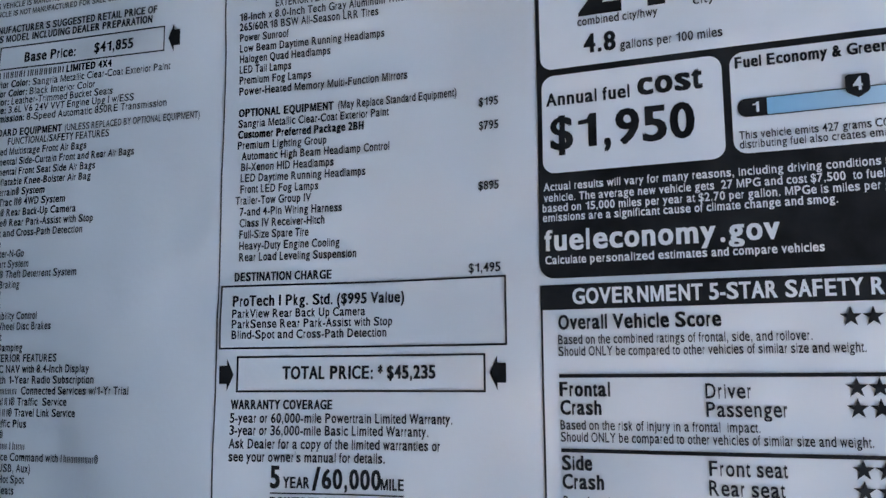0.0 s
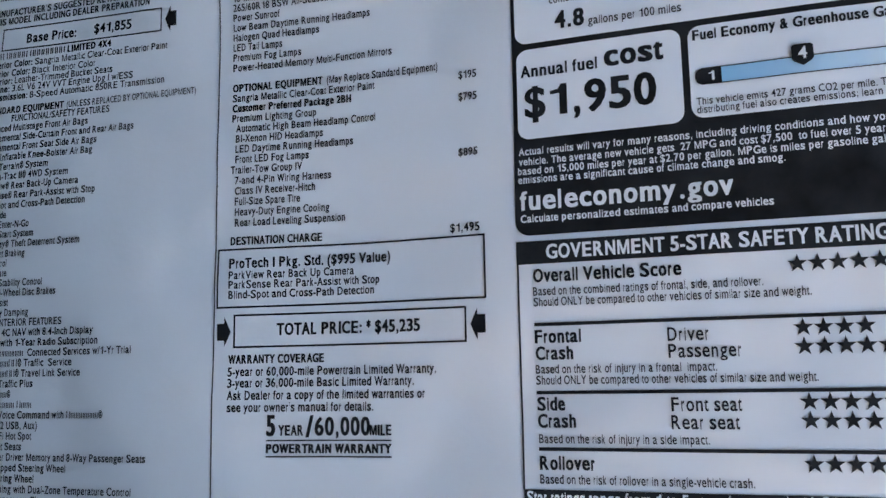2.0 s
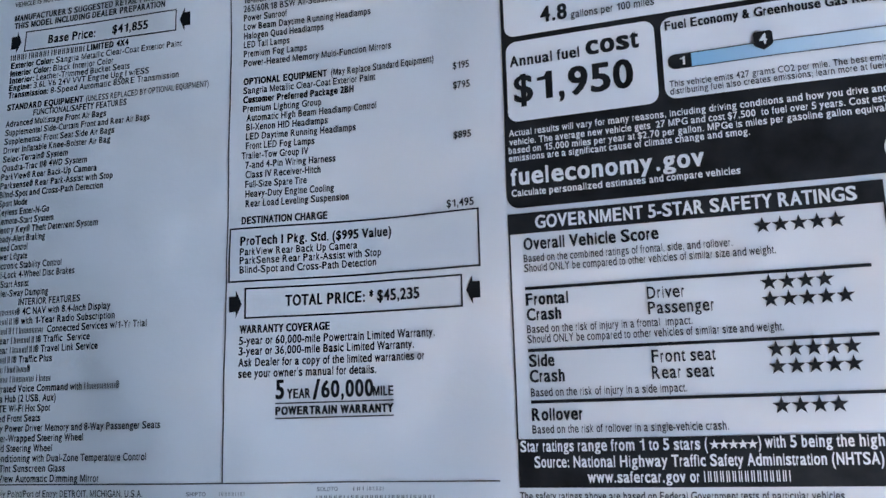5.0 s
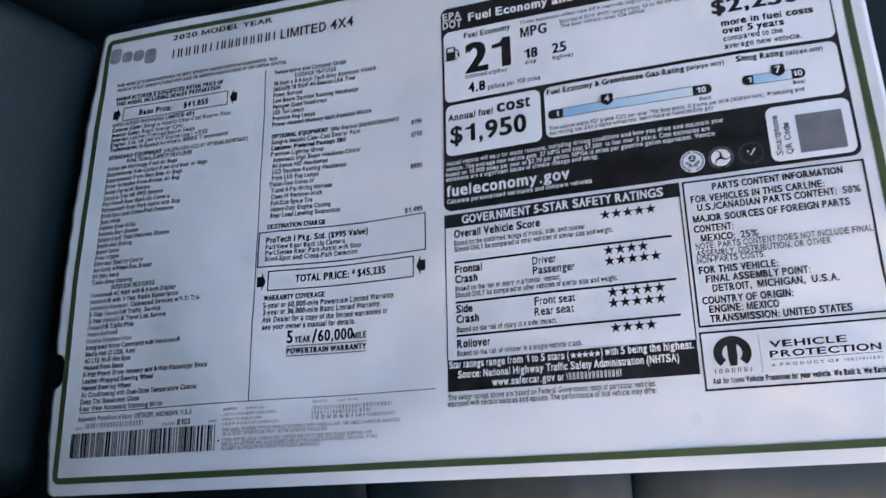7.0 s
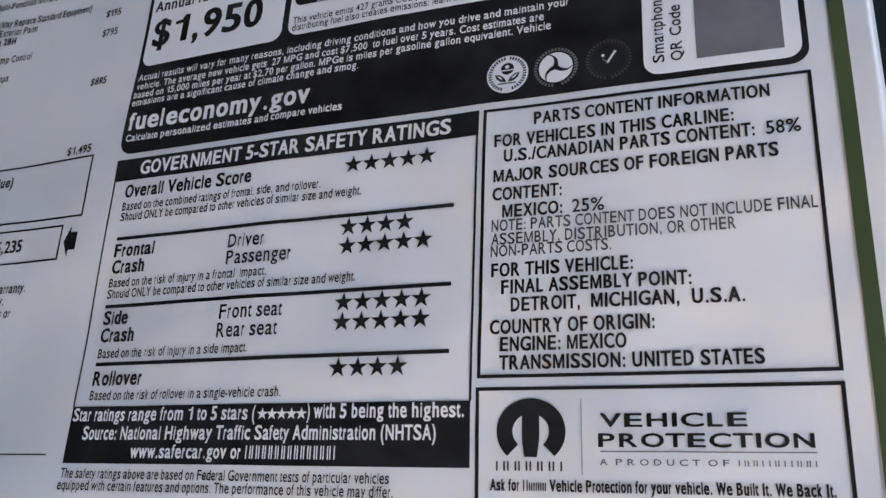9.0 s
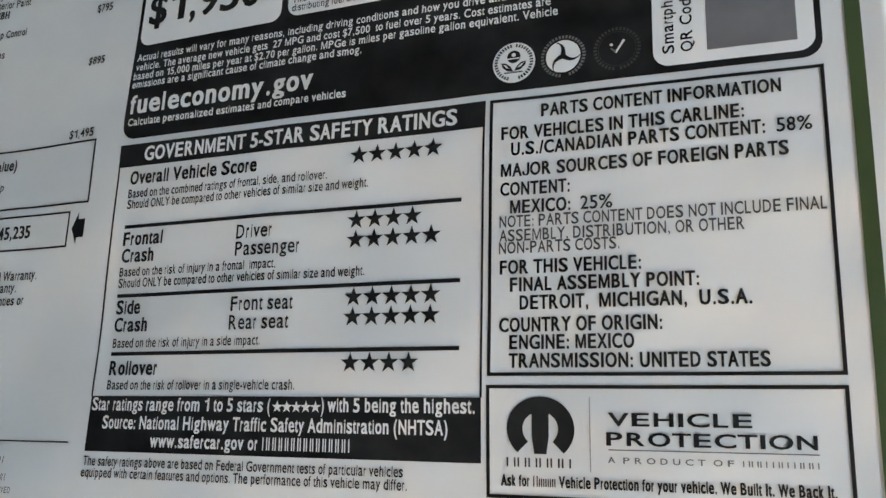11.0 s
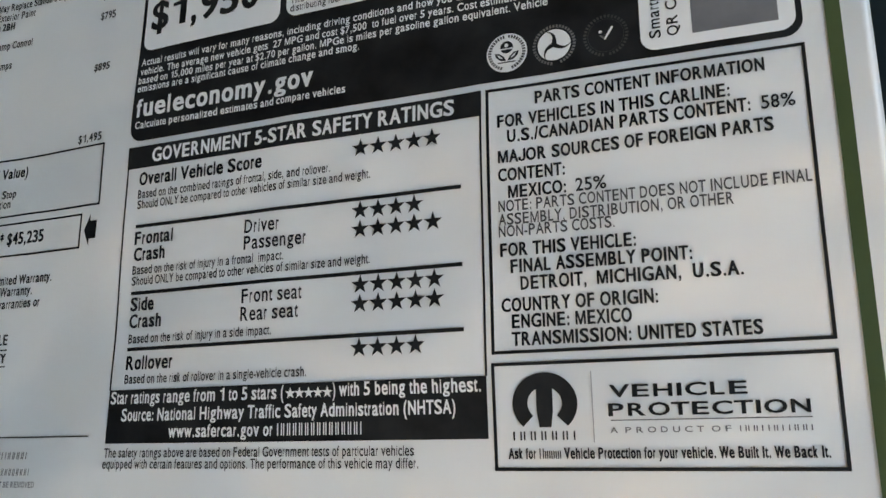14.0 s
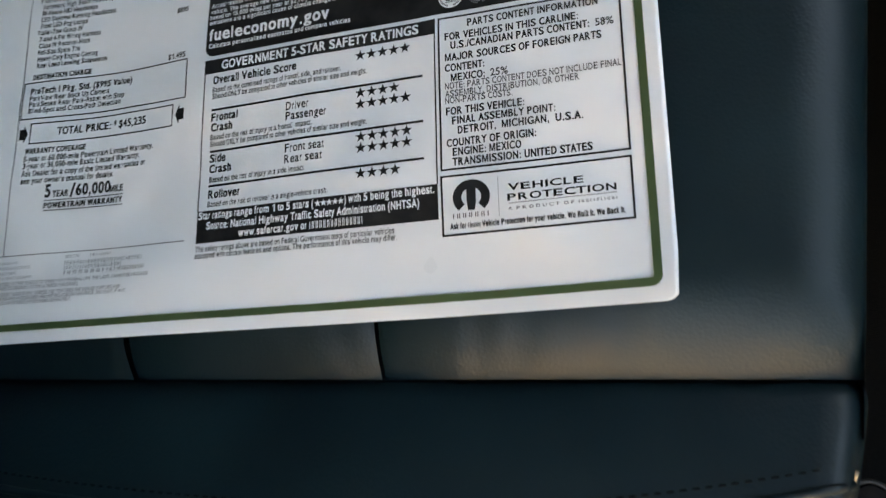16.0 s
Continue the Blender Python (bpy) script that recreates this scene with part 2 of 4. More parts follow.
def rect(u0, u1, v0, v1, r=0.0, corners="abcd"):
    """The outline of a rectangle; the corners named (a: lower left, on anticlockwise) are rounded."""
    pts = []
    for name, (cu, cv), (x, y), start in (("a", (u0, v0), (1, 1), 180), ("b", (u1, v0), (-1, 1), 270), ("c", (u1, v1), (-1, -1), 0), ("d", (u0, v1), (1, -1), 90)):
        if r and name in corners:
            pts += [(cu + x * r + r * math.cos(radians(start + 15 * k)), cv + y * r + r * math.sin(radians(start + 15 * k))) for k in range(7)]
        else:
            pts.append((cu, cv))
    return pts


def frame_print(name, u0, u1, v0, v1, w, mat, parent, r=0.0, level=1, label=""):
    """A printed outline of width w inside the given rectangle."""
    bm = bmesh.new()
    outer, inner = [], []
    ring_o, ring_i = rect(u0, u1, v0, v1, max(r, 0.01)), rect(u0 + w, u1 - w, v0 + w, v1 - w, max(r - w, 0.01))
    for k in range(len(ring_o)):
        (a, b), (c, d) = (ring_o[k], ring_i[k]), (ring_o[(k + 1) % len(ring_o)], ring_i[(k + 1) % len(ring_i)])
        n = max(1, int(math.hypot(c[0] - a[0], c[1] - a[1]) / 2))
        for s in range(n):
            t = s / n
            outer.append((a[0] + (c[0] - a[0]) * t, a[1] + (c[1] - a[1]) * t))
            inner.append((b[0] + (d[0] - b[0]) * t, b[1] + (d[1] - b[1]) * t))
    vo = [bm.verts.new(laid(*p, UP * level)) for p in outer]
    vi = [bm.verts.new(laid(*p, UP * level)) for p in inner]
    for k in range(len(vo)):
        j = (k + 1) % len(vo)
        bm.faces.new((vo[k], vo[j], vi[j], vi[k]))
    return part(name, bm, mat, parent, label)


def rule(u0, u1, v, w, parent, mat=None, level=1, upright=False):
    """A printed line from u0 to u1 at v; upright: from v = u0 to u1 at u = v."""
    n = max(1, int(abs(u1 - u0) / 4))
    bm = bmesh.new()
    pairs = []
    for k in range(n + 1):
        s = u0 + (u1 - u0) * k / n
        ends = ((v + w / 2, s), (v - w / 2, s)) if upright else ((s, v - w / 2), (s, v + w / 2))
        pairs.append([bm.verts.new(laid(*p, UP * level)) for p in ends])
    for (a, b), (c, d) in zip(pairs, pairs[1:]):
        bm.faces.new((a, c, d, b))
    return part("printed_rule", bm, mat or INK, parent)


def raw_glyph(letter, weight):
    """A flat letter of the built-in font, as corner places and faces, at size 1."""
    data = bpy.data.curves.new("letters", "FONT")
    data.body, data.size, data.resolution_u, data.offset = letter, 1.0, 3, weight
    ob = bpy.data.objects.new("letters", data)
    me = bpy.data.meshes.new_from_object(ob)
    co = np.empty(len(me.vertices) * 3)
    me.vertices.foreach_get("co", co)
    faces = [tuple(p.vertices) for p in me.polygons]
    bpy.data.objects.remove(ob)
    bpy.data.curves.remove(data)
    bpy.data.meshes.remove(me)
    return co.reshape(-1, 3)[:, :2], faces


CAP = float(raw_glyph("H", 0.0)[0][:, 1].max())
XH = float(raw_glyph("x", 0.0)[0][:, 1].max())
TALL = float(raw_glyph("l", 0.0)[0][:, 1].max())
DEEP = float(raw_glyph("p", 0.0)[0][:, 1].min())
# advance widths of a plain grotesque, in thousandths of the size
WIDE = {}
for letters, wide in (("ijl", 222), (" !,./:;ftI", 278), ("-()r", 333), ("*", 389), ("Jckvxyzs", 500), ("$0123456789?abdeghnopquL", 556),
                      ("FTZ", 611), ("&ABEKPSVXY", 667), ("CDHNRUw", 722), ("®", 600), ("GOQ", 778), ("mM", 833), ("%", 889), ("W", 944), ("'", 191)):
    WIDE.update({letter: wide / 1000 for letter in letters})
BEAR = {}
for letters, gap in (("bhiklmnpruBDEFHIKLMNPRU", 72), (",.:;!'", 84), ("1", 95), ("acdegoqsCGOQS023456789$&%®", 40), ("-()*", 42)):
    BEAR.update({letter: gap / 1000 for letter in letters})
FONT = {}


def drawn_glyph(letter, weight):
    """A one with a flag, an upright M and a hooked J, which the built-in font draws otherwise."""
    s = 0.075 + 1.6 * weight
    if letter == "1":
        pts = [(0.30 - s, 0), (0.30, 0), (0.30, 1), (0.30 - 0.75 * s, 1), (0.23 - 0.5 * s, 0.84), (0.05, 0.80), (0.05, 0.80 - 1.1 * s), (0.30 - s, 0.82 - 1.1 * s)]
    elif letter == "J":
        out = [(0.40, 0.30)] + [(0.205 + 0.195 * math.cos(radians(a)), 0.24 + 0.255 * math.sin(radians(a))) for a in range(0, -181, -20)]
        into = [(0.205 + (0.195 - s) * math.cos(radians(a)), 0.24 + (0.255 - s) * math.sin(radians(a))) for a in range(-180, 1, 20)]
        pts = [(0.40, 1)] + out + [(0.01, 0.33), (s, 0.33)] + into + [(0.40 - s, 1)]
        pts = pts[::-1]
    else:
        m = 0.345
        pts = [(0, 0), (s, 0), (s, 0.80), (m - 0.45 * s, 0), (m + 0.45 * s, 0), (2 * m - s, 0.80), (2 * m - s, 0), (2 * m, 0), (2 * m, 1), (2 * m - 1.4 * s, 1), (m, 0.22), (1.4 * s, 1), (0, 1)]
    return np.array([(x, y * CAP) for x, y in pts]), [tuple(range(len(pts)))]


def glyph(letter, weight):
    """A letter fitted to the grotesque's width, x-height and ascenders; capitals are 1 high."""
    bold, weight = 1.9 * max(0.0, weight), min(weight, 0.003) + (0.008 if letter == "$" else 0.011)
    if (letter, bold, weight) not in FONT:
        co, faces = drawn_glyph(letter, weight) if letter in "1MJ" else raw_glyph(letter, weight)
        advance, gap = WIDE.get(letter, 0.556), BEAR.get(letter, 0.014)
        if len(co):
            grow = 0.0
            lo, hi = co[:, 0].min(), co[:, 0].max()
            x = gap - grow + (co[:, 0] - lo) / max(hi - lo, 1e-6) * (advance - 2 * gap + 2 * grow)
            y = co[:, 1]
            if letter.islower():
                y = np.interp(y, (DEEP, 0.0, XH, TALL, TALL + 0.2), (-0.28, 0.0, 0.735, 1.0, 1.2))
            elif letter.isupper() or letter.isdigit():
                y = y / CAP
            else:
                y = y / CAP
            co = np.stack([x, y, 0 * x], 1)
            if bold > 0.004:
                n = len(co)
                co = np.concatenate([co + (bold * kx, 0.3 * bold * ky, 0.000008 * h) for h, (kx, ky) in enumerate(((-1, -1), (-1, 1), (1, -1), (1, 1)))])
                faces = [tuple(i + n * k for i in f) for k in range(4) for f in faces]
        FONT[letter, bold, weight] = (co, faces, advance + bold)
    return FONT[letter, bold, weight]


def text(body, u0, u1, v, cap, parent, mat=None, weight=0.0, level=1, turned=False, name="printed_line", rise=0.0, stops=None):
    """A line of print from u0 to u1 on the baseline v, its capitals cap high; each # (tall) and = (low) becomes two plain upright bars.
    turned: the line reads upwards, from v = u0 to u1 on the baseline u = v. rise: how much higher its end lies. stops: where each word begins."""
    points, faces, x, count, k, begins = [], [], 0.0, 0, 0, []
    if weight >= 0.012 and cap < 2.7 and level == 1:
        weight *= 1.5
    while k < len(body):
        letter = body[k]
        if letter in "#=":
            slot, top = (0.64, 0.98) if letter == "#" else (0.5, 0.74)
            stem = 0.095 + 2.2 * max(0.0, weight)
            co, fs = [], []
            for left in (0.05, slot - 0.07 - stem):
                fs.append(tuple(len(co) + i for i in range(4)))
                co += [(x + left, 0, 0), (x + left + stem, 0, 0), (x + left + stem, top, 0), (x + left, top, 0)]
            co = np.array(co)
            x += slot
            k += 1
        else:
            co, fs, advance = glyph(letter, weight)
            if len(co):
                co = co + (x, 0, 0)
            x += advance
            k += 1
        if len(co) and (k == 1 or body[k - 2] == " "):
            begins.append(co[:, 0].min())
        if len(co):
            faces += [tuple(i + count for i in f) for f in fs]
            points.append(co)
            count += len(co)
    co = np.concatenate(points)
    lo, hi, places = co[:, 0].min(), co[:, 0].max(), []
    if stops:
        co[:, 0] = np.interp(co[:, 0], begins + [hi], list(stops) + [u1])
        lo, hi = u0, u1
    for px, py, pz in co:
        along = (px - lo) / (hi - lo)
        s, h = u0 + (u1 - u0) * along, py * cap + rise * along
        places.append(laid(v - h, s, UP * level + pz) if turned else laid(s, v + h, UP * level + pz))
    me = bpy.data.meshes.new(name)
    me.from_pydata(places, [], faces)
    me.update()
    return part_mesh(name, me, mat or INK, parent)


def star_points(u, v, r):
    return [(u + (r if k % 2 == 0 else 0.39 * r) * math.sin(math.pi * k / 5), v + (r if k % 2 == 0 else 0.39 * r) * math.cos(math.pi * k / 5)) for k in range(10)]


def star(u, v, r, parent, mat, level):
    pts = star_points(u, v, r)
    bm = bmesh.new()
    mid = bm.verts.new(laid(u, v, UP * level))
    vs = [bm.verts.new(laid(*p, UP * level)) for p in pts]
    for k in range(10):
        bm.faces.new((mid, vs[(k + 1) % 10], vs[k]))
    return part("star", bm, mat, parent)


def stars(n, u0, v, parent, step=4.82, r=2.5, mat=None, level=1):
    for k in range(n):
        star(u0 + step * k, v, r, parent, mat or INK, level)


def disc(name, u, v, r, mat, parent, level, inner=0.0, label=""):
    bm = bmesh.new()
    n = 36
    ring = [bm.verts.new(laid(u + r * math.cos(2 * math.pi * k / n), v + r * math.sin(2 * math.pi * k / n), UP * level)) for k in range(n)]
    if inner:
        core = [bm.verts.new(laid(u + inner * math.cos(2 * math.pi * k / n), v + inner * math.sin(2 * math.pi * k / n), UP * level)) for k in range(n)]
        for k in range(n):
            bm.faces.new((ring[k], ring[(k + 1) % n], core[(k + 1) % n], core[k]))
    else:
        bm.faces.new(ring)
    return part(name, bm, mat, parent, label)


# border
frame_print("green_border", -251.4, 133.8, -96.2, 151.0, 3.0, GREEN_INK, sheet, r=4.0, level=2, label="dark green printed border line with rounded corners")

# heading
text("2020 MODEL YEAR", -208.5, -144.6, 143.1, 3.1, sheet, weight=0.012, rise=0.2)
text("##### ######## LIMITED 4X4", -207.7, -100.1, 131.5, 5.7, sheet, weight=0.008, stops=(-207.7, -179.7, -139.6, -112.8))
patch("emblem_shape", rect(-248.2, -241.0, 134.6, 144.6, 2.6), SILVER_INK, sheet, label="silver grey printed maker's emblem")
for u0, u1, v0, v1 in ((-240.4, -233.4, 134.2, 141.2), (-232.8, -226.0, 133.6, 140.8), (-225.4, -218.2, 130.8, 140.4)):
    patch("emblem_shape", rect(u0, u1, v0, v1, 2.6), SILVER_INK, sheet)
text("THIS VEHICLE IS MANUFACTURED TO MEET SPECIFIC UNITED STATES REQUIREMENTS. THIS", -241.3, -141, 118.8, 1.9, sheet, weight=0.01)
text("VEHICLE IS NOT MANUFACTURED FOR SALE OR REGISTRATION OUTSIDE OF THE UNITED STATES.", -240.9, -135.7, 115.7, 1.9, sheet, weight=0.01)

# first column
text("MANUFACTURER'S SUGGESTED RETAIL PRICE OF", -240.2, -173.4, 109.5, 2.4, sheet, weight=0.014)
text("THIS MODEL INCLUDING DEALER PREPARATION", -240, -175, 106.3, 2.4, sheet, weight=0.014)
frame_print("price_box", -234.6, -169.9, 96.2, 104.6, 0.45, INK, sheet)
text("Base Price:", -224.4, -204.3, 98.4, 3.3, sheet, weight=0.012)
text("$41,855", -197, -182, 98.6, 3.3, sheet, weight=0.012)


def block_arrow(u, v, way):
    pts = [(u, v - 2.6), (u + 2.4, v - 2.6), (u + 2.4, v - 4.6), (u + 4.5, v), (u + 2.4, v + 4.6), (u + 2.4, v + 2.6), (u, v + 2.6)]
    patch("arrow_mark", [(u + (x - u) * way, y) for x, y in pts], INK, sheet)


block_arrow(-240.6, 100.4, 1)
block_arrow(-164.0, 100.3, -1)
SMALL = 2.35
text("#### ##### ######## LIMITED 4X4", -240.1, -189.8, 93.1, SMALL, sheet, weight=0.014)


def lead(head, head_u, tail, tail_u, v):
    text(head, -239.8, head_u, v, SMALL, sheet, weight=0.014)
    text(tail, head_u + 1.0, tail_u, v, SMALL, sheet, THIN_INK)


lead("Exterior Color:", -221.2, "Sangria Metallic Clear-Coat Exterior Paint", -167.4, 89.9)
lead("Interior Color:", -222, "Black Interior Color", -195.8, 86.7)
lead("Interior:", -229, "Leather-Trimmed Bucket Seats", -188.8, 83.8)
lead("Engine:", -230, "3.6L V6 24V VVT Engine Upg I w/ESS", -180.6, 80.9)
lead("Transmission:", -222.4, "8-Speed Automatic 850RE Transmission", -168, 77.9)
text("STANDARD EQUIPMENT", -239.7, -207.4, 73, SMALL, sheet, weight=0.014)
text("(UNLESS REPLACED BY OPTIONAL EQUIPMENT)", -206.2, -155.7, 73, 2.2, sheet, THIN_INK)
STEP = 3.383
row = 70.0


def entry(body, right, left=-239.6):
    global row
    row -= STEP
    sag = math.exp(-(((row - 36) / 30) ** 2))
    text(body, left, right + 0.4 * sag, row - 0.55 * sag, SMALL, sheet, THIN_INK, weight=0.006)


row += STEP
entry("FUNCTIONAL/SAFETY FEATURES", -189.4, -228.0)
entry("Advanced Multistage Front Air Bags", -197.6)
entry("Supplemental Side-Curtain Front and Rear Air Bags", -179.4)
entry("Supplemental Front Seat Side Air Bags", -193.7)
entry("Driver Inflatable Knee-Bolster Air Bag", -195.1)
entry("Selec-Terrain® System", -212.0)
entry("Quadra-Trac II® 4WD System", -203.9)
entry("ParkView® Rear Back-Up Camera", -199.7)
entry("Parksense® Rear Park-Assist with Stop", -193.1)
entry("Blind-Spot and Cross-Path Detection", -196.7)
entry("Sport Mode", -227.6)
entry("Keyless Enter-N-Go", -218.2)
entry("Remote-Start System", -216.0)
entry("Sentry Key® Theft Deterrent System", -197.6)
entry("Ready-Alert Braking", -218.8)
entry("Speed Control", -225.8)
entry("Power Liftgate", -225.3)
entry("Electronic Stability Control", -211.2)
entry("Anti-Lock 4-Wheel Disc Brakes", -205.5)
entry("Hill Start Assist", -224.1)
entry("Trailer-Sway Damping", -216.0)
entry("INTERIOR FEATURES", -202.5, -227.8)
entry("#=======® 4C NAV with 8.4-Inch Display", -190.1)
entry("#====##® with 1-Year Radio Subscription", -188.3)
entry("#====## #=======  Connected Services w/1-Yr Trial", -176.0)
entry("5-Year #====##® Traffic  Service", -197.8)
entry("5-Year #====##® Travel Link Service", -194.4)
entry("#====##® Traffic Plus", -212.9)
entry("#==== #==#===®", -221.7)
entry("#===== #====== #=== ", -213.3)
entry("Integrated Voice Command with #========®", -185.3)
entry("Media Hub (2 USB, Aux)", -210.7)
entry("4G LTE Wi-Fi Hot Spot", -212.8)
entry("Heated Front Seats", -216.6)
entry("8-Way Power Driver Memory and 8-Way Passenger Seats", -169.4)
entry("Leather-Wrapped Steering Wheel", -198.9)
entry("Heated Steering Wheel", -211.3)
entry("Air Conditioning with Dual-Zone Temperature Control", -174.3)
entry("Deep Tint Sunscreen Glass", -205.6)
entry("Rear View Automatic Dimming Mirror", -192.2)

# second column
rule(-62.7, 113.5, -147.2, 0.4, sheet, upright=True)
STEP2 = 3.43


def optional(body, n, right, left=-142.4, mat=None, weight=0.007):
    text(body, left, right, 72.1 - STEP2 * n, SMALL + 0.05, sheet, mat or THIN_INK, weight)


optional("Temperature and Compass Gauge", -11, -103.9, -142.2)
optional("EXTERIOR FEATURES", -10, -109.3, -131)
optional("18-Inch x 8.0-Inch Tech Gray Aluminum Wheels", -9, -87.5)
optional("265/60R18 BSW All-Season LRR Tires", -8.05, -99)
optional("Power Sunroof", -7.05, -126.9)
optional("Low Beam Daytime Running Headlamps", -6.05, -97.2)
optional("Halogen Quad Headlamps", -5.05, -114.1)
optional("LED Tail Lamps", -4.05, -126.1)
optional("Premium Fog Lamps", -3.05, -120)
optional("Power-Heated Memory Multi-Function Mirrors", -2.03, -89.9)
optional("OPTIONAL EQUIPMENT", 0, -112.9, mat=INK, weight=0.016)
optional("(May Replace Standard Equipment)", 0, -75.1, -111.5)
optional("Sangria Metallic Clear-Coat Exterior Paint", 1, -95.8)
optional("Customer Preferred Package 2BH", 2, -103.5, mat=INK, weight=0.018)
optional("Premium Lighting Group", 3, -114.9)
optional("Automatic High Beam Headlamp Control", 4, -95.5, -141)
optional("BI-Xenon HID Headlamps", 5, -112.6, -141)
optional("LED Daytime Running Headlamps", 6, -102.8, -141)
optional("Front LED Fog Lamps", 7, -117.2, -141)
optional("Trailer-Tow Group IV", 8, -119.3, -142.5)
optional("7-and 4-Pin Wiring Harness", 9, -109.9, -141.1)
optional("Class IV Receiver-Hitch", 10, -115.1, -141.1)
optional("Full-Size Spare Tire", 11, -119.8, -141.1)
optional("Heavy-Duty Engine Cooling", 12, -110.4, -141)
optional("Rear Load Leveling Suspension", 13, -105.3, -140.9)
text("$195", -68.4, -62.8, 68.3, SMALL, sheet, weight=0.006)
text("$795", -68.5, -62.8, 61.5, SMALL, sheet, weight=0.006)
text("$895", -68.7, -62.8, 44.3, SMALL, sheet, weight=0.006)
text("$1,495", -71.5, -62.4, 21.5, SMALL + 0.1, sheet, weight=0.006)
text("DESTINATION CHARGE", -142.2, -112.6, 21.6, SMALL + 0.1, sheet, weight=0.014)
frame_print("package_box", -146.5, -60.9, 1.7, 20.4, 0.55, INK, sheet)
text("ProTech I Pkg. Std. ($995 Value)", -142.5, -90.7, 14.2, 3.0, sheet, weight=0.014)
text("ParkView Rear Back Up Camera", -142.5, -102.3, 10.8, 2.4, sheet, THIN_INK, weight=0.004)
text("ParkSense Rear Park-Assist with Stop", -142.5, -94.1, 7.8, 2.4, sheet, THIN_INK, weight=0.004)
text("Blind-Spot and Cross-Path Detection", -142.5, -95.8, 4.7, 2.4, sheet, THIN_INK, weight=0.004)
frame_print("total_box", -140.7, -67.0, -10.6, -0.3, 0.55, INK, sheet)
text("TOTAL PRICE: * $45,235", -126.8, -81.3, -6.9, 3.5, sheet, weight=0.016)
block_arrow(-146.1, -5.6, 1)
block_arrow(-61.3, -5.5, -1)
text("WARRANTY COVERAGE", -142.2, -111.7, -15.3, 2.5, sheet, weight=0.014)
text("5-year or 60,000-mile Powertrain Limited Warranty.", -142.3, -76.5, -19.1, 2.6, sheet, THIN_INK, weight=0.006)
text("3-year or 36,000-mile Basic Limited Warranty.", -142.3, -83.4, -22.5, 2.6, sheet, THIN_INK, weight=0.006)
text("Ask Dealer for a copy of the limited warranties or", -142.3, -80.1, -26.2, 2.6, sheet, THIN_INK, weight=0.006)
text("see your owner's manual for details.", -142.2, -96, -29.8, 2.6, sheet, THIN_INK, weight=0.006)
text("5", -129.5, -126.6, -36.8, 5.8, sheet, weight=0.02)
text("YEAR", -125.7, -117.8, -36.8, 2.9, sheet, weight=0.018)
text("/", -117.1, -114.6, -37.2, 6.0, sheet, weight=0.01)
text("60,000", -114.3, -97.0, -36.8, 5.1, sheet, weight=0.014)
text("MILE", -97.1, -90.4, -36.8, 2.9, sheet, weight=0.018)
rule(-129.5, -90.4, -38.3, 0.4, sheet)
text("POWERTRAIN WARRANTY", -129.5, -90.4, -41.9, 2.5, sheet, weight=0.02)
rule(-129.5, -90.4, -43.0, 0.4, sheet)

# foot of the sheet
rule(-239.4, -57.1, -62.8, 0.35, sheet)
text("Assembly Point/Port of Entry: DETROIT, MICHIGAN, U.S.A.", -239.8, -175.4, -66.9, 2.2, sheet, THIN_INK)
text("###", -240.9, -237, -70.8, 1.4, sheet, GREY_INK)
text("#### ######## ######", -235.1, -202.8, -70.5, 2.6, sheet, THIN_INK)
text("## ####", -191.8, -185, -71.5, 1.5, sheet, GREY_INK)
text("8103", -183.6, -176.6, -71.5, 2.6, sheet, THIN_INK)
text("####", -166.8, -162.6, -71.7, 1.4, sheet, GREY_INK)
barcode_bm = bmesh.new()
chance = random.Random(7)
u = -242.8
while u < -163.0:
    w = chance.choice((0.42, 0.42, 0.5, 1.05))
    vs = [barcode_bm.verts.new(laid(x, y, UP)) for x, y in ((u, -84.3), (u + w, -84.3), (u + w, -72.6), (u, -72.6))]
    barcode_bm.faces.new(vs)
    u += w + chance.choice((0.34, 0.34, 0.4, 0.95))
tagged(part("barcode", barcode_bm, INK, sheet, "black printed bar code"), kind="stuff")
# where the car was shipped and sold: the names and addresses are bars
text("SHIPTO", -159.6, -152.8, -66.6, 1.2, sheet, GREY_INK)
text("##### ##", -148.2, -139.5, -66.6, 1.2, sheet, GREY_INK, stops=(-148.2, -141.7))
text("###### ######## #### #####", -159.6, -132.8, -69.0, 1.45, sheet, GREY_INK)
text("#### # ######## ####", -159.6, -140.0, -71.2, 1.4, sheet, GREY_INK)
text("####### ## ##########", -159.6, -131.6, -73.3, 1.4, sheet, GREY_INK, stops=(-159.6, -145.0, -141.3))
text("SOLDTO", -115.1, -108.3, -65.4, 1.2, sheet, GREY_INK)
text("## #####", -103.3, -93.6, -65.4, 1.2, sheet, GREY_INK, stops=(-103.3, -98.9))
text("###### ######## #### #####", -115.1, -77.4, -68.6, 1.9, sheet, DARK_GREY_INK)
text("#### # ######## ####", -115.1, -87.3, -70.7, 1.7, sheet, DARK_GREY_INK)
text("####### ## ##########", -115.1, -75.6, -72.9, 1.8, sheet, DARK_GREY_INK, stops=(-115.1, -93.9, -88.9))
text("THIS LABEL IS ADDED TO THIS VEHICLE TO COMPLY WITH FEDERAL LAW. THE LABEL CANNOT BE REMOVED", -159.6, -73.2, -76.0, 1.5, sheet, GREY_INK)
text("OR ALTERED PRIOR TO DELIVERY TO THE ULTIMATE PURCHASER.", -159.5, -107, -77.9, 1.5, sheet, GREY_INK)
disc("bullet", -161.2, -80.1, 0.5, INK, sheet, 1)
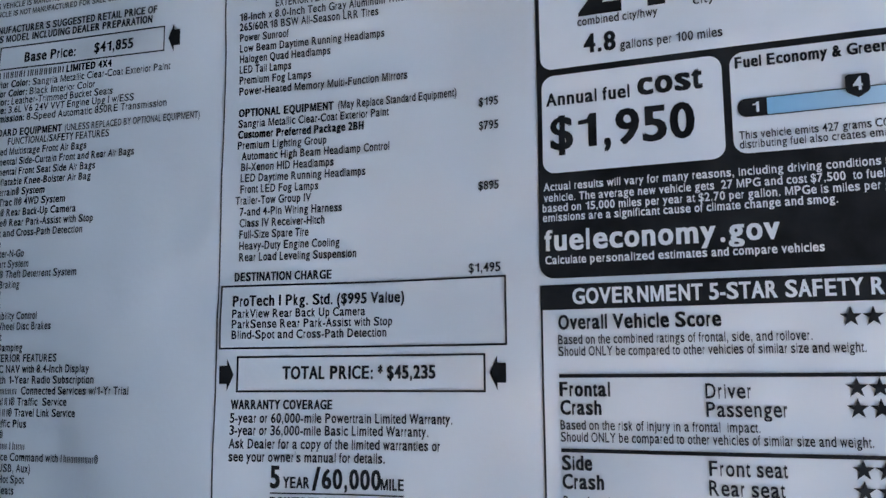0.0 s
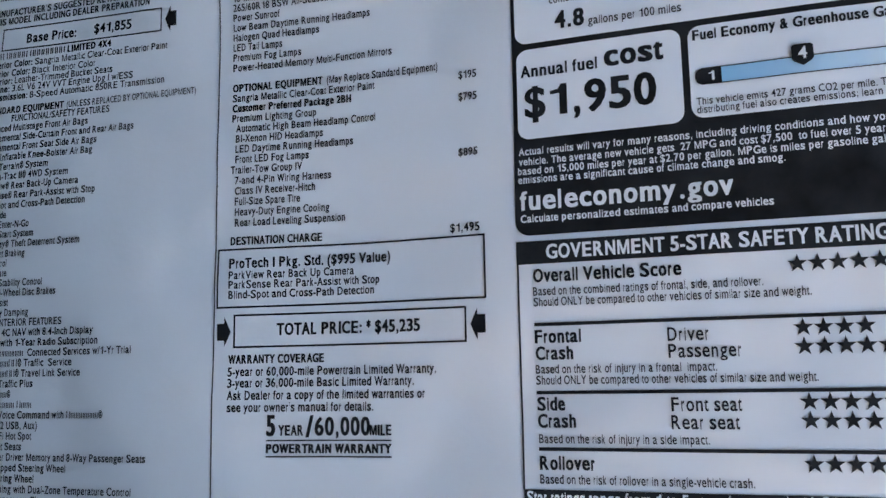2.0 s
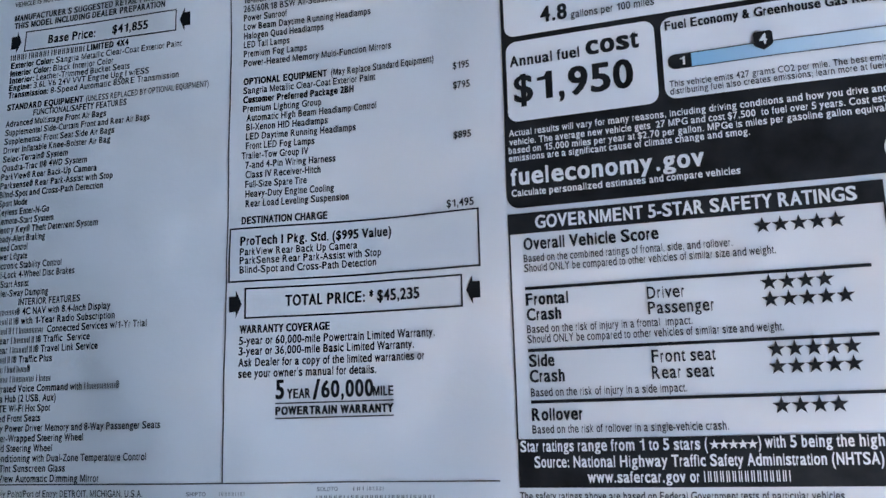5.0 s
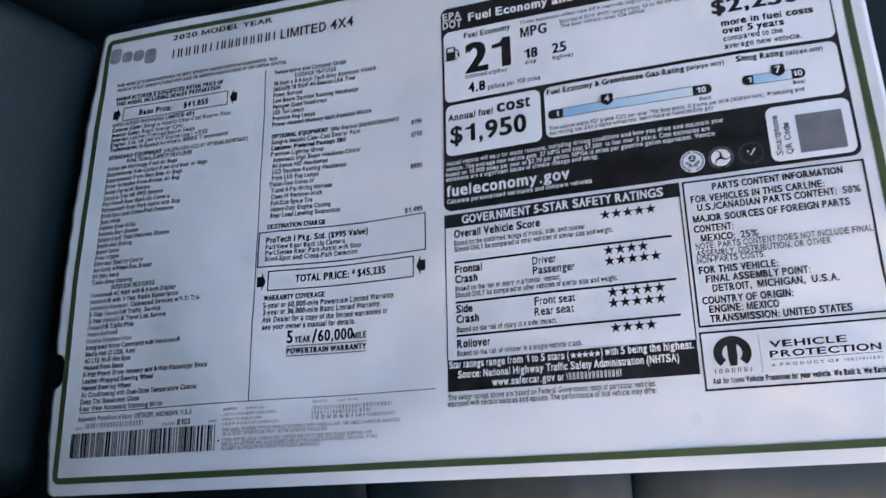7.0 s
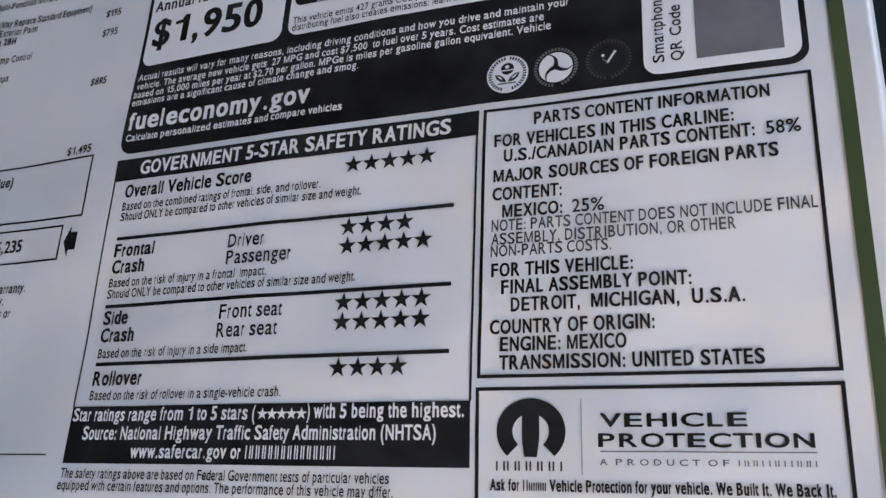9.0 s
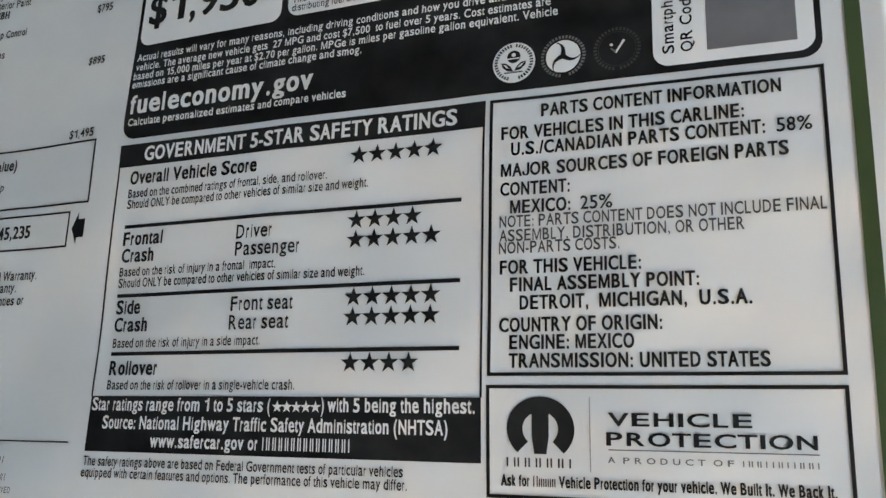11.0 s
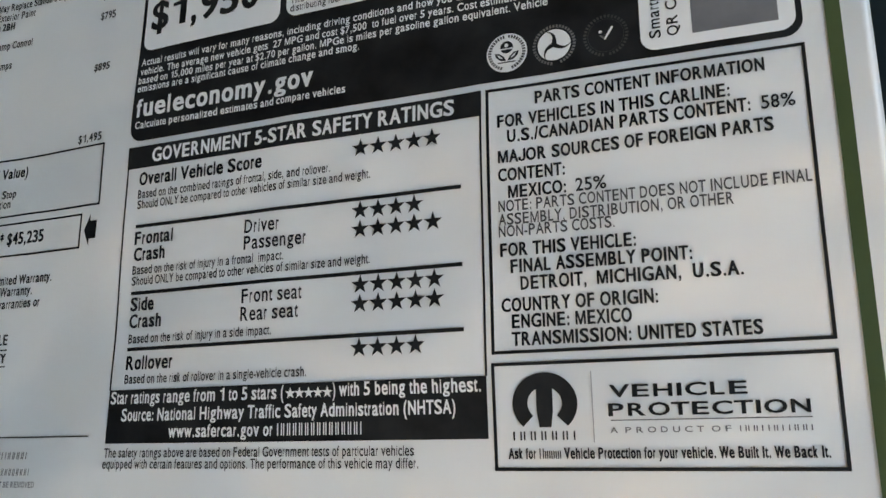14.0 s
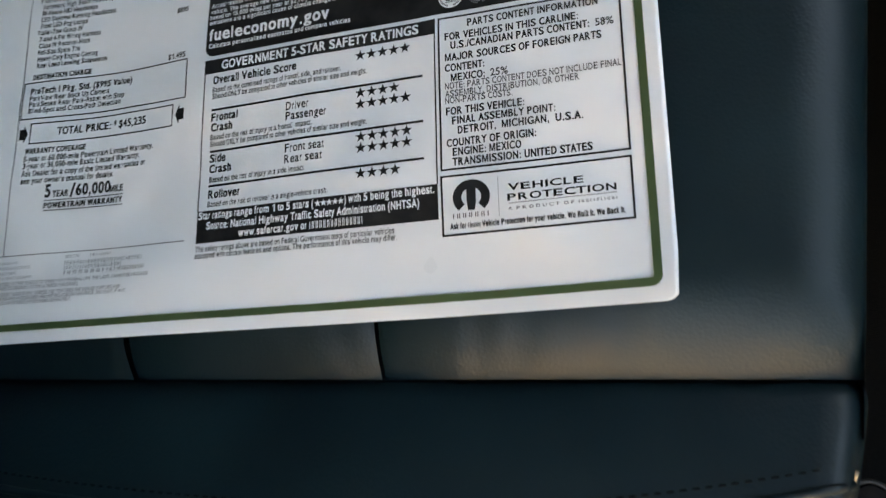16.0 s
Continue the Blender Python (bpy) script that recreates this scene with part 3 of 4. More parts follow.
text("STATE AND/OR LOCAL TAXES IF ANY, LICENSE AND TITLE FEES AND DEALER SUPPLIED AND", -159.5, -86.1, -80.6, 1.5, sheet, GREY_INK)
text("INSTALLED OPTIONS AND ACCESSORIES ARE NOT INCLUDED IN THIS PRICE. DISCOUNT, IF ANY,", -159.4, -83.1, -82.5, 1.5, sheet, GREY_INK)
text("IS BASED ON PRICE OF OPTIONS IF PURCHASED SEPARATELY.", -159.4, -110, -84.4, 1.5, sheet, GREY_INK)

# fuel economy panel
EPA_L, EPA_R = -51.7, 126.4
fuel = patch("fuel_panel", rect(EPA_L, EPA_R, 18.8, 129.0, 4.0), INK, sheet, label="black printed fuel economy panel with white cells")
text("For more", -13.2, 6.5, 134.8, 3.0, sheet, THIN_INK)
text("or call ##########", 4.4, 36, 130.9, 3.0, sheet, THIN_INK)


def cell(u0, u1, v0, v1, r=3.4, corners="abcd"):
    return patch("white_cell", rect(u0, u1, v0, v1, r, corners), WHITE_INK, fuel, 2, "white printed cell with rounded corners")


cell(-50.6, 125.6, 76.1, 115.2)
cell(-50.4, -3.6, 47.1, 74.3)
cell(-1.7, 124.9, 47.9, 74.3)
cell(92.2, 125.1, 20.4, 45.9, 3.4)
text("EPA", -50.8, -41.3, 122.3, 3.9, fuel, WHITE_INK, 0.006, 2)
rule(-50.8, -41.1, 121.7, 0.3, fuel, WHITE_INK, 2)
text("DOT", -50.8, -40.9, 117.4, 3.9, fuel, WHITE_INK, 0.006, 2)
text("Fuel Economy and Environment", -37.5, 52.5, 119.5, 4.4, fuel, WHITE_INK, 0.016, 2)
text("Fuel Economy", -40, -16.4, 110.1, 2.8, fuel, INK, 0.016, 3)
text("21", -39.7, -16.7, 90.5, 15.8, fuel, INK, 0.019, 3)
text("MPG", -11.5, 1.5, 104.3, 5.2, fuel, INK, 0.013, 3)
text("18", -10.1, -3.6, 92.2, 5.2, fuel, INK, 0.016, 3)
text("25", 3.5, 10.4, 92.1, 5.2, fuel, INK, 0.016, 3)
text("city", -9.8, -4.2, 88.9, 2.3, fuel, INK, 0.0, 3)
text("highway", 3.5, 13.5, 88.4, 2.3, fuel, INK, 0.0, 3)
text("combined city/hwy", -40, -18.8, 87.3, 2.3, fuel, INK, 0.0, 3)
text("4.8", -38.5, -29.9, 79.5, 5.0, fuel, INK, 0.016, 3)
text("gallons per 100 miles", -28.8, -2.9, 79.2, 2.5, fuel, INK, 0.0, 3)
text("These estimates reflect new EPA methods beginning with 2017 models.", -11.5, 72.6, 111.4, 1.9, fuel, THIN_INK, 0.0, 3)
text("Standard SUV 4WD range from 13 to 93 MPGe.", 7.8, 65.1, 107.7, 1.9, fuel, THIN_INK, 0.0, 3)
text("The best vehicle rates 136 MPGe", 8.2, 47.6, 105, 1.9, fuel, THIN_INK, 0.0, 3)
text("You", 76.7, 84.8, 109.0, 4.2, fuel, INK, 0.012, 3)
text("spend", 87.6, 111.0, 108.8, 5.8, fuel, INK, 0.012, 3)
text("$2,250", 76.7, 113.6, 97.3, 7.2, fuel, INK, 0.017, 3)
text("more in fuel costs", 80, 118.6, 90.2, 3.2, fuel, INK, 0.016, 3)
text("over 5 years", 80, 106, 86.1, 3.2, fuel, INK, 0.016, 3)
text("compared to the", 80, 104.9, 82.1, 2.8, fuel, INK, 0.002, 3)
text("average new vehicle.", 80, 112.1, 78.0, 2.8, fuel, INK, 0.002, 3)
patch("pump_icon", rect(-49.4, -44.6, 99.6, 106.4, 0.7), INK, fuel, 3, "small black fuel pump symbol")
patch("pump_window", rect(-48.6, -45.4, 103.6, 105.6, 0.3), WHITE_INK, fuel, 4)
patch("pump_base", rect(-50.0, -44.0, 98.9, 99.6), INK, fuel, 3)
patch("pump_hose", [(-44.6, 105.2), (-43.2, 104.2), (-42.6, 103.2), (-42.6, 100.4), (-43.4, 100.1), (-43.6, 102), (-44.2, 102.2), (-44.2, 102.6), (-43.2, 102.5), (-43.2, 103.2), (-44.6, 104.4)], INK, fuel, 3)
text("Annual fuel", -49.2, -26.8, 65.9, 3.4, fuel, INK, 0.012, 3)
text("cost", -24.8, -8.4, 66.2, 5.9, fuel, INK, 0.016, 3)
text("$1,950", -48.2, -10.7, 53.6, 9.0, fuel, INK, 0.011, 3)
text("Fuel Economy & Greenhouse Gas Rating", -0.4, 61.8, 70.2, 2.8, fuel, INK, 0.016, 3)
text("(tailpipe only)", 62.8, 78.8, 70.4, 2.2, fuel, INK, 0.008, 3)
text("Smog Rating", 83.8, 103.5, 70.5, 2.8, fuel, INK, 0.016, 3)
text("(tailpipe only)", 104.4, 119.2, 70.3, 2.2, fuel, INK, 0.008, 3)


def scale_bar(u0, u1, dark0, dark1, v, value, marker, label):
    bar = patch("rating_bar", rect(dark0 - 0.4, dark1 + 0.4, v - 2.3, v + 2.3), BLUE_INK, fuel, 3, label)
    patch("bar_end", rect(u0, dark0, v - 2.4, v + 2.4, 2.2, "ad"), INK, fuel, 4)
    patch("bar_end", rect(dark1, u1, v - 2.4, v + 2.4, 2.2, "bc"), INK, fuel, 4)
    rule(dark0, dark1, v + 2.3, 0.25, fuel, INK, 4)
    rule(dark0, dark1, v - 2.3, 0.25, fuel, INK, 4)
    text("1", (u0 + dark0) / 2 + 0.1, (u0 + dark0) / 2 + 1.6, v - 1.3, 2.6, fuel, WHITE_INK, 0.01, 5)
    text("10", (u1 + dark1) / 2 - 2.4, (u1 + dark1) / 2 + 1.6, v - 1.3, 2.6, fuel, WHITE_INK, 0.01, 5)
    w = 2.7
    patch("marker", [(marker - w + 0.5, v + 0.9), (marker, v - 0.4), (marker + w - 0.5, v + 0.9), (marker + w, v + 1.6), (marker + w, v + 5.0), (marker + w - 0.6, v + 5.6), (marker - w + 0.6, v + 5.6), (marker - w, v + 5.0), (marker - w, v + 1.6)], INK, fuel, 6)
    text(value, marker - 1.1, marker + 1.1, v + 1.5, 3.2, fuel, WHITE_INK, 0.006, 7)
    text("Best", u1 - 5.5, u1 - 0.6, v - 5.1, 1.9, fuel, THIN_INK, 0.0, 3)


scale_bar(-0.3, 72.3, 6.6, 64.3, 59.5, "4", 27.1, "pale blue rating scale with black ends")
scale_bar(85, 110.7, 89.7, 105.3, 60.5, "7", 100.1, "short pale blue rating scale with black ends")
text("This vehicle emits 427 grams CO2 per mile. The best emits  0 grams per mile (tailpipe only). Producing and", -0.3, 109.1, 51.6, 2.0, fuel, THIN_INK, 0.0, 3)
text("distributing fuel also creates emissions; learn more at fueleconomy.gov", -0.3, 71.9, 49.2, 2.0, fuel, THIN_INK, 0.0, 3)
text("Actual results will vary for many reasons, including driving conditions and how you drive and maintain your", -50.3, 75.2, 42.4, 2.1, fuel, WHITE_INK, 0.005, 2)
text("vehicle. The average new vehicle gets  27 MPG and cost $7,500  to fuel over 5 years. Cost estimates are", -50.3, 69.3, 39.4, 2.1, fuel, WHITE_INK, 0.005, 2)
text("based on 15,000 miles per year at $2.70 per gallon. MPGe is miles per gasoline gallon equivalent. Vehicle", -50.6, 71, 36.6, 2.1, fuel, WHITE_INK, 0.005, 2)
text("emissions are a significant cause of climate change and smog.", -50.6, 21, 34.0, 2.1, fuel, WHITE_INK, 0.005, 2)
for word, u0, u1 in (("fuel", -50.2, -38.3), ("economy", -37.4, -7.0), (".gov", -6.0, 7.8)):
    text(word, u0, u1, 26.2, 5.3, fuel, WHITE_INK, 0.012, 2)
text("Calculate personalized estimates and compare vehicles", -50.1, 17.4, 22.6, 2.1, fuel, WHITE_INK, 0.007, 2, stops=(-50.1, -38.3, -21.1, -8.3, -3.3, 7.8))
text("Smartphone", 23.2, 41.7, 96.7, 2.45, fuel, INK, 0.0, 3, turned=True)
text("QR Code", 23.2, 37.8, 100.6, 2.45, fuel, INK, 0.0, 3, turned=True)
patch("code_square", rect(103.6, 121.6, 23.0, 40.7), GREY_INK, fuel, 3, "plain dark grey printed square")

# agency seals: a ring of small unreadable letters is a ring of short bars
def ring_bars(u, v, r0, r1, n, mat, level, gaps=()):
    for k in range(n):
        if k in gaps:
            continue
        a, half = 2 * math.pi * k / n, 0.3 * math.pi / n * 2
        pts = [(u + r * math.sin(a + d), v + r * math.cos(a + d)) for r, d in ((r0, -half), (r0, half), (r1, half), (r1, -half))]
        patch("seal_bar", pts[::-1], mat, fuel, level)


disc("seal", 60.6, 25.9, 5.1, WHITE_INK, fuel, 2, label="round white printed agency seal with a flower")
ring_bars(60.6, 25.9, 3.85, 4.65, 38, INK, 3, (0, 18, 19, 20))
disc("seal_flower", 60.6, 27.3, 1.6, INK, fuel, 3)
disc("seal_flower_heart", 60.6, 27.7, 0.5, WHITE_INK, fuel, 4)
patch("seal_flower_line", rect(59.1, 62.1, 26.65, 26.95), WHITE_INK, fuel, 4)
for way in (-1, 1):
    leaf = [(60.6 + way * x, y) for x, y in ((0.15, 23.7), (0.75, 24.9), (1.8, 25.8), (3.0, 26.0), (2.7, 24.9), (1.6, 23.9))]
    patch("seal_leaf", leaf if way > 0 else leaf[::-1], INK, fuel, 3)
    inner = [(60.6 + way * x, y) for x, y in ((0.9, 24.3), (1.7, 25.2), (2.5, 25.55), (1.8, 24.6))]
    patch("seal_leaf_heart", inner if way > 0 else inner[::-1], WHITE_INK, fuel, 4)
patch("seal_stem", rect(58.4, 62.8, 23.2, 23.5, 0.1), INK, fuel, 3)
SWIRL_U, SWIRL_V = 72.2, 25.9
disc("seal", SWIRL_U, SWIRL_V, 4.0, WHITE_INK, fuel, 2, label="round white printed seal with a three-armed swirl")
ring_bars(SWIRL_U, SWIRL_V, 4.45, 5.2, 38, GREY_INK, 2, (18, 19))
for k in range(3):
    near, far = [], []
    for j in range(11):
        r = 4.0 * j / 10
        a = radians(82 + 120 * k) + 0.62 * (j / 10) ** 2.2
        w = 0.62 * (1 - 0.78 * j / 10)
        near.append((SWIRL_U + r * math.cos(a) + w * math.sin(a), SWIRL_V + r * math.sin(a) - w * math.cos(a)))
        far.append((SWIRL_U + r * math.cos(a) - w * math.sin(a), SWIRL_V + r * math.sin(a) + w * math.cos(a)))
    patch("seal_arm", near + far[::-1], INK, fuel, 3)
ring_bars(84.4, 26.0, 4.5, 5.25, 36, DARK_GREY_INK, 2, (18,))
tagged(disc("seal", 84.4, 26.0, 4.2, DARK_GREY_INK, fuel, 2, 4.1), "faint grey round printed seal with a tick")
disc("seal_dot", 83.2, 27.0, 0.38, WHITE_INK, fuel, 3)
patch("seal_tick", [(83.9, 25.0), (84.3, 24.8), (86.3, 27.8), (85.8, 28.1)], WHITE_INK, fuel, 3)
patch("seal_tick", [(83.0, 25.9), (84.1, 24.8), (84.25, 25.3), (83.2, 26.2)], GREY_INK, fuel, 4)

# safety ratings
safety = patch("safety_panel", rect(EPA_L, 54.0, 10.6, 17.1), INK, sheet, label="black and white printed safety rating panel")
text("GOVERNMENT 5-STAR SAFETY RATINGS", -43.2, 47.1, 12, 3.9, safety, WHITE_INK, 0.012, 2, stops=(-43.2, -9.3, 8.1, 26.7))
rule(-51, 10.8, EPA_L + 0.3, 0.5, safety, upright=True)
rule(-51, 10.8, 53.7, 0.5, safety, upright=True)
text("Overall Vehicle Score", -47.1, -6.8, 5.5, 3.6, safety, INK, 0.014, stops=(-47.1, -33.1, -17.7))
stars(5, 21.9, 6.9, safety)
FINE = 2.35
text("Based on the combined ratings of frontal, side, and rollover.", -47.2, 13.4, 1.7, FINE, safety, THIN_INK)
text("Should ONLY be compared to other vehicles of similar size and weight.", -47.2, 24.7, -1.3, FINE, safety, THIN_INK)
rule(-47.2, 48.6, -6.4, 0.95, safety)
text("Frontal", -47.2, -34.3, -11.5, 3.5, safety, INK, 0.014)
text("Driver", -11.3, -0.9, -11.9, 3.5, safety, THIN_INK, 0.002)
stars(4, 22.1, -9.4, safety)
text("Crash", -47.1, -36.6, -16.1, 3.5, safety, INK, 0.014)
text("Passenger", -11.3, 6.9, -16.3, 3.5, safety, THIN_INK, 0.002)
stars(5, 22.1, -14.2, safety)
text("Based on the risk of injury in a frontal  impact.", -47.2, 0.7, -19.9, FINE, safety, THIN_INK)
text("Should ONLY be compared to other vehicles of similar size and weight.", -47.2, 24.8, -22.9, FINE, safety, THIN_INK)
rule(-47.2, 48.6, -25.1, 0.95, safety)
text("Side", -47.1, -39.4, -29.9, 3.5, safety, INK, 0.014)
text("Front seat", -11.3, 6.2, -30.2, 3.5, safety, THIN_INK, 0.002, stops=(-11.3, -0.6))
stars(5, 22.3, -28, safety)
text("Crash", -47.1, -36.6, -34.5, 3.5, safety, INK, 0.014)
text("Rear seat", -11.5, 5.4, -34.8, 3.5, safety, THIN_INK, 0.002, stops=(-11.5, -2.0))
stars(5, 22.3, -32.7, safety)
text("Based on the risk of injury in a side impact.", -46.9, -2.2, -38.7, FINE, safety, THIN_INK)
rule(-47, 48.7, -40.3, 0.95, safety)
text("Rollover", -46.9, -32.0, -45.7, 3.5, safety, INK, 0.014)
stars(4, 22.3, -43.3, safety)
text("Based on the risk of rollover in a single-vehicle crash.", -46.9, 8.1, -49.4, FINE, safety, THIN_INK)
star_band = patch("star_note_band", rect(EPA_L + 0.3, 53.7, -64.8, -51.0), INK, sheet, label="black printed band with white lettering")
text("Star ratings range from 1 to 5 stars (", -50.7, 2.1, -54.6, 3.1, star_band, WHITE_INK, 0.008, 2, stops=(-50.7, -44.0, -33.8, -24.4, -16.3, -13.8, -9.9, -7.0, 1.3))
stars(5, 3.9, -53.4, star_band, 2.5, 1.5, WHITE_INK, 2)
text(") with 5 being the highest.", 15.3, 52.4, -54.4, 3.1, star_band, WHITE_INK, 0.008, 2, stops=(15.3, 17.0, 23.5, 26.4, 35.1, 40.7))
text("Source: National Highway Traffic Safety Administration (NHTSA)", -46.7, 46.2, -59.1, 3.1, star_band, WHITE_INK, 0.008, 2, stops=(-46.7, -35.3, -22.1, -7.9, 2.4, 12.1, 33.5))
text("www.safercar.gov or ##############", -31.5, 22.8, -63.4, 3.0, star_band, WHITE_INK, 0.01, 2, stops=(-31.5, -3.3, 0.5))
text("The safety ratings above are based on Federal Government tests of particular vehicles", -51.4, 35.8, -68.3, 2.3, sheet, THIN_INK)
text("equipped with certain features and options. The performance of this vehicle may differ.", -51.6, 36.8, -71.1, 2.3, sheet, THIN_INK)

# parts content
parts_box = frame_print("parts_panel", 55.1, 126.2, -46.4, 17.0, 0.75, INK, sheet, label="black printed frame round the parts list")
BOLD = 0.012


def parts_line(body, stops, end, v, cap=2.95, mat=None, weight=BOLD):
    text(body, stops[0], end, v, cap, parts_box, mat or INK, weight, stops=stops)


parts_line("PARTS CONTENT INFORMATION", (67.1, 78.9, 95.0), 117.8, 11.9)
parts_line("FOR VEHICLES IN THIS CARLINE:", (57.9, 65.4, 82.4, 86.5, 95.5), 110.3, 7.0)
parts_line("U.S./CANADIAN PARTS CONTENT:", (60.2, 86.4, 98.3), 114.2, 3.1)
parts_line("58%", (116.4,), 123.2, 3.1, weight=0.001)
parts_line("MAJOR SOURCES OF FOREIGN PARTS", (57.9, 70.6, 87.2, 92.6, 108.1), 118.5, -1.85)
parts_line("CONTENT:", (57.8,), 73.5, -6.3)
parts_line("MEXICO:", (60.1,), 73.6, -10.5)
parts_line("25%", (75.8,), 82.7, -10.5, weight=0.001)
parts_line("NOTE: PARTS CONTENT DOES NOT INCLUDE FINAL", (57.7, 66.6, 76.4, 89.9, 98.4, 104.8, 117.4), 124.8, -13.65, 2.6, NOTE_INK, 0.001)
parts_line("ASSEMBLY, DISTRIBUTION, OR OTHER", (57.7, 74.2, 95.6, 100.3), 109.2, -16.85, 2.6, NOTE_INK, 0.001)
parts_line("NON-PARTS COSTS.", (57.6, 74.6), 84.0, -19.65, 2.6, NOTE_INK, 0.001)
parts_line("FOR THIS VEHICLE:", (57.8, 65.4, 74.1), 88.4, -24.2)
parts_line("FINAL ASSEMBLY POINT:", (60.1, 70.6, 89.4), 99.9, -28.1)
parts_line("DETROIT,  MICHIGAN,  U.S.A.", (62.3, 79.6, 99.8), 109.9, -32.1)
parts_line("COUNTRY OF ORIGIN:", (57.7, 74.6, 80.0), 92.3, -36.9)
parts_line("ENGINE: MEXICO", (60.0, 74.4), 86.6, -40.65)
parts_line("TRANSMISSION: UNITED STATES", (59.9, 87.6, 100.8), 112.7, -44.6)

# protection advertisement
advert = frame_print("advert_frame", 54.9, 126.2, -71.7, -48.3, 0.75, INK, sheet, label="black printed frame round an advertisement")


def arc_band(name, u, v, r0, r1, start, end, mat, parent, label="", squash=1.0):
    bm = bmesh.new()
    pairs = []
    for k in range(41):
        a = radians(start + (end - start) * k / 40)
        pairs.append([bm.verts.new(laid(u + r * math.cos(a), v + squash * r * math.sin(a), UP)) for r in (r0, r1)])
    for (a, b), (c, d) in zip(pairs, pairs[1:]):
        bm.faces.new((a, b, d, c))
    return part(name, bm, mat, parent, label)


arc_band("emblem_shape", 66.7, -57.4, 3.8, 7.2, -47, 227, INK, advert, "black printed ring-shaped emblem", 0.93)
patch("emblem_wedge", [(64.9, -53), (68.5, -53), (68.5, -59), (68.0, -62.5), (65.4, -62.5), (64.9, -59)], INK, advert)
text("######", 59.4, 73.1, -65.2, 1.9, advert)
rule(-65.8, -50.8, 77.1, 0.22, advert, PALE_INK, upright=True)
text("VEHICLE", 80.8, 108.6, -56.5, 2.55, advert, weight=0.004)
text("PROTECTION", 80.4, 120.1, -60.4, 2.55, advert, weight=0.004)
rule(80.8, 120.3, -61.3, 0.22, advert, GREY_INK)
text("A  P R O D U C T  O F  ### ## ###", 80.6, 120.1, -63.9, 1.15, advert, GREY_INK)
text("Ask for #==== Vehicle Protection for your vehicle. We Built It. We Back It.", 58.1, 122.8, -69.1, 2.2, advert, THIN_INK, weight=0.012)


# ---- the front passenger seat ----
seat = thing("car_seat", "black leather car seat with stitched seams and bolsters", "car seat")


def roll(d, r):
    """The drop of a padded edge at the distance d from its seam, from 1 to 0 over r."""
    if d >= r:
        return 0.0
    s = 1 - max(0.0, d) / r
    return 1 - math.sqrt(max(0.0, 1 - s * s))


def pad(name, u0, u1, v0, v1, top, depth, ru0, ru1, rv0, rv1, label="", n=60, pleat=0.16, crown=0.003, wrinkle=0.0006):
    """A padded panel between seams, in metres; each edge rolls down into its seam."""
    def where(a, b):
        a, b = 0.5 - 0.5 * math.cos(math.pi * a), 0.5 - 0.5 * math.cos(math.pi * b)
        v = v0 + (v1 - v0) * b
        end = u1 + (SKEW * (v + 0.06) if ru1 > 0.02 else 0.0)
        u = u0 + (end - u0) * a
        drop = math.hypot(max(pleat * max(0.0, 1 - (u - u0) / ru0) ** 2, pleat * max(0.0, 1 - (end - u) / ru1) ** 1.7 if ru1 < 0.02 else roll(end - u, ru1)), max(max(0.0, 1 - (v - v0) / rv0) ** 1.9, roll(v1 - v, rv1)))
        drop += (0.34 * max(0.0, 1 - (u - u0) / 0.036) ** 1.7 + (0.10 * max(0.0, 1 - (end - u) / 0.03) ** 2 if ru1 < 0.02 else 0.0)) * (1 - 0.5 * b)
        puff = crown * (1 - (2 * a - 1) ** 2) * (1 - (2 * b - 1) ** 2)
        crease = wrinkle * noise.noise(Vector((u * 28, v * 45, 3.0))) + wrinkle * 0.7 * noise.noise(Vector((u * 90, v * 40, 8.0))) * min(1, roll(v - v0, rv0 * 1.5) * 4)
        return Vector((u, v, SEAT + top + puff + crease - depth * min(drop, 1.25)))
    return grid_part(name, n, n, where, LEATHER, seat, label)


TOP = -0.0095
SKEW = 0.08
SEAM_OUT, SEAM_IN, FRONT, BACK = -0.1215, 0.166, 0.201, -0.300
pad("front_cushion_panel", 0.0210, FRONT, SEAM_OUT, SEAM_IN, TOP, 0.015, 0.006, 0.028, 0.037, 0.032, "wide front panel of the cushion, black leather", n=90)
pad("cushion_panel", -0.0970, 0.0207, SEAM_OUT, SEAM_IN, TOP, 0.015, 0.008, 0.014, 0.036, 0.03)
pad("cushion_panel", -0.2115, -0.0973, SEAM_OUT, SEAM_IN, TOP, 0.015, 0.008, 0.014, 0.036, 0.03)
pad("cushion_panel", BACK, -0.2123, SEAM_OUT, SEAM_IN, TOP, 0.015, 0.008, 0.014, 0.036, 0.03)


def welt_at(u):
    """How far the stitched welt lies from the seam of a bolster."""
    d = u - 0.01
    return 0.0505 - (0.27 if d < 0 else 0.64) * d * d


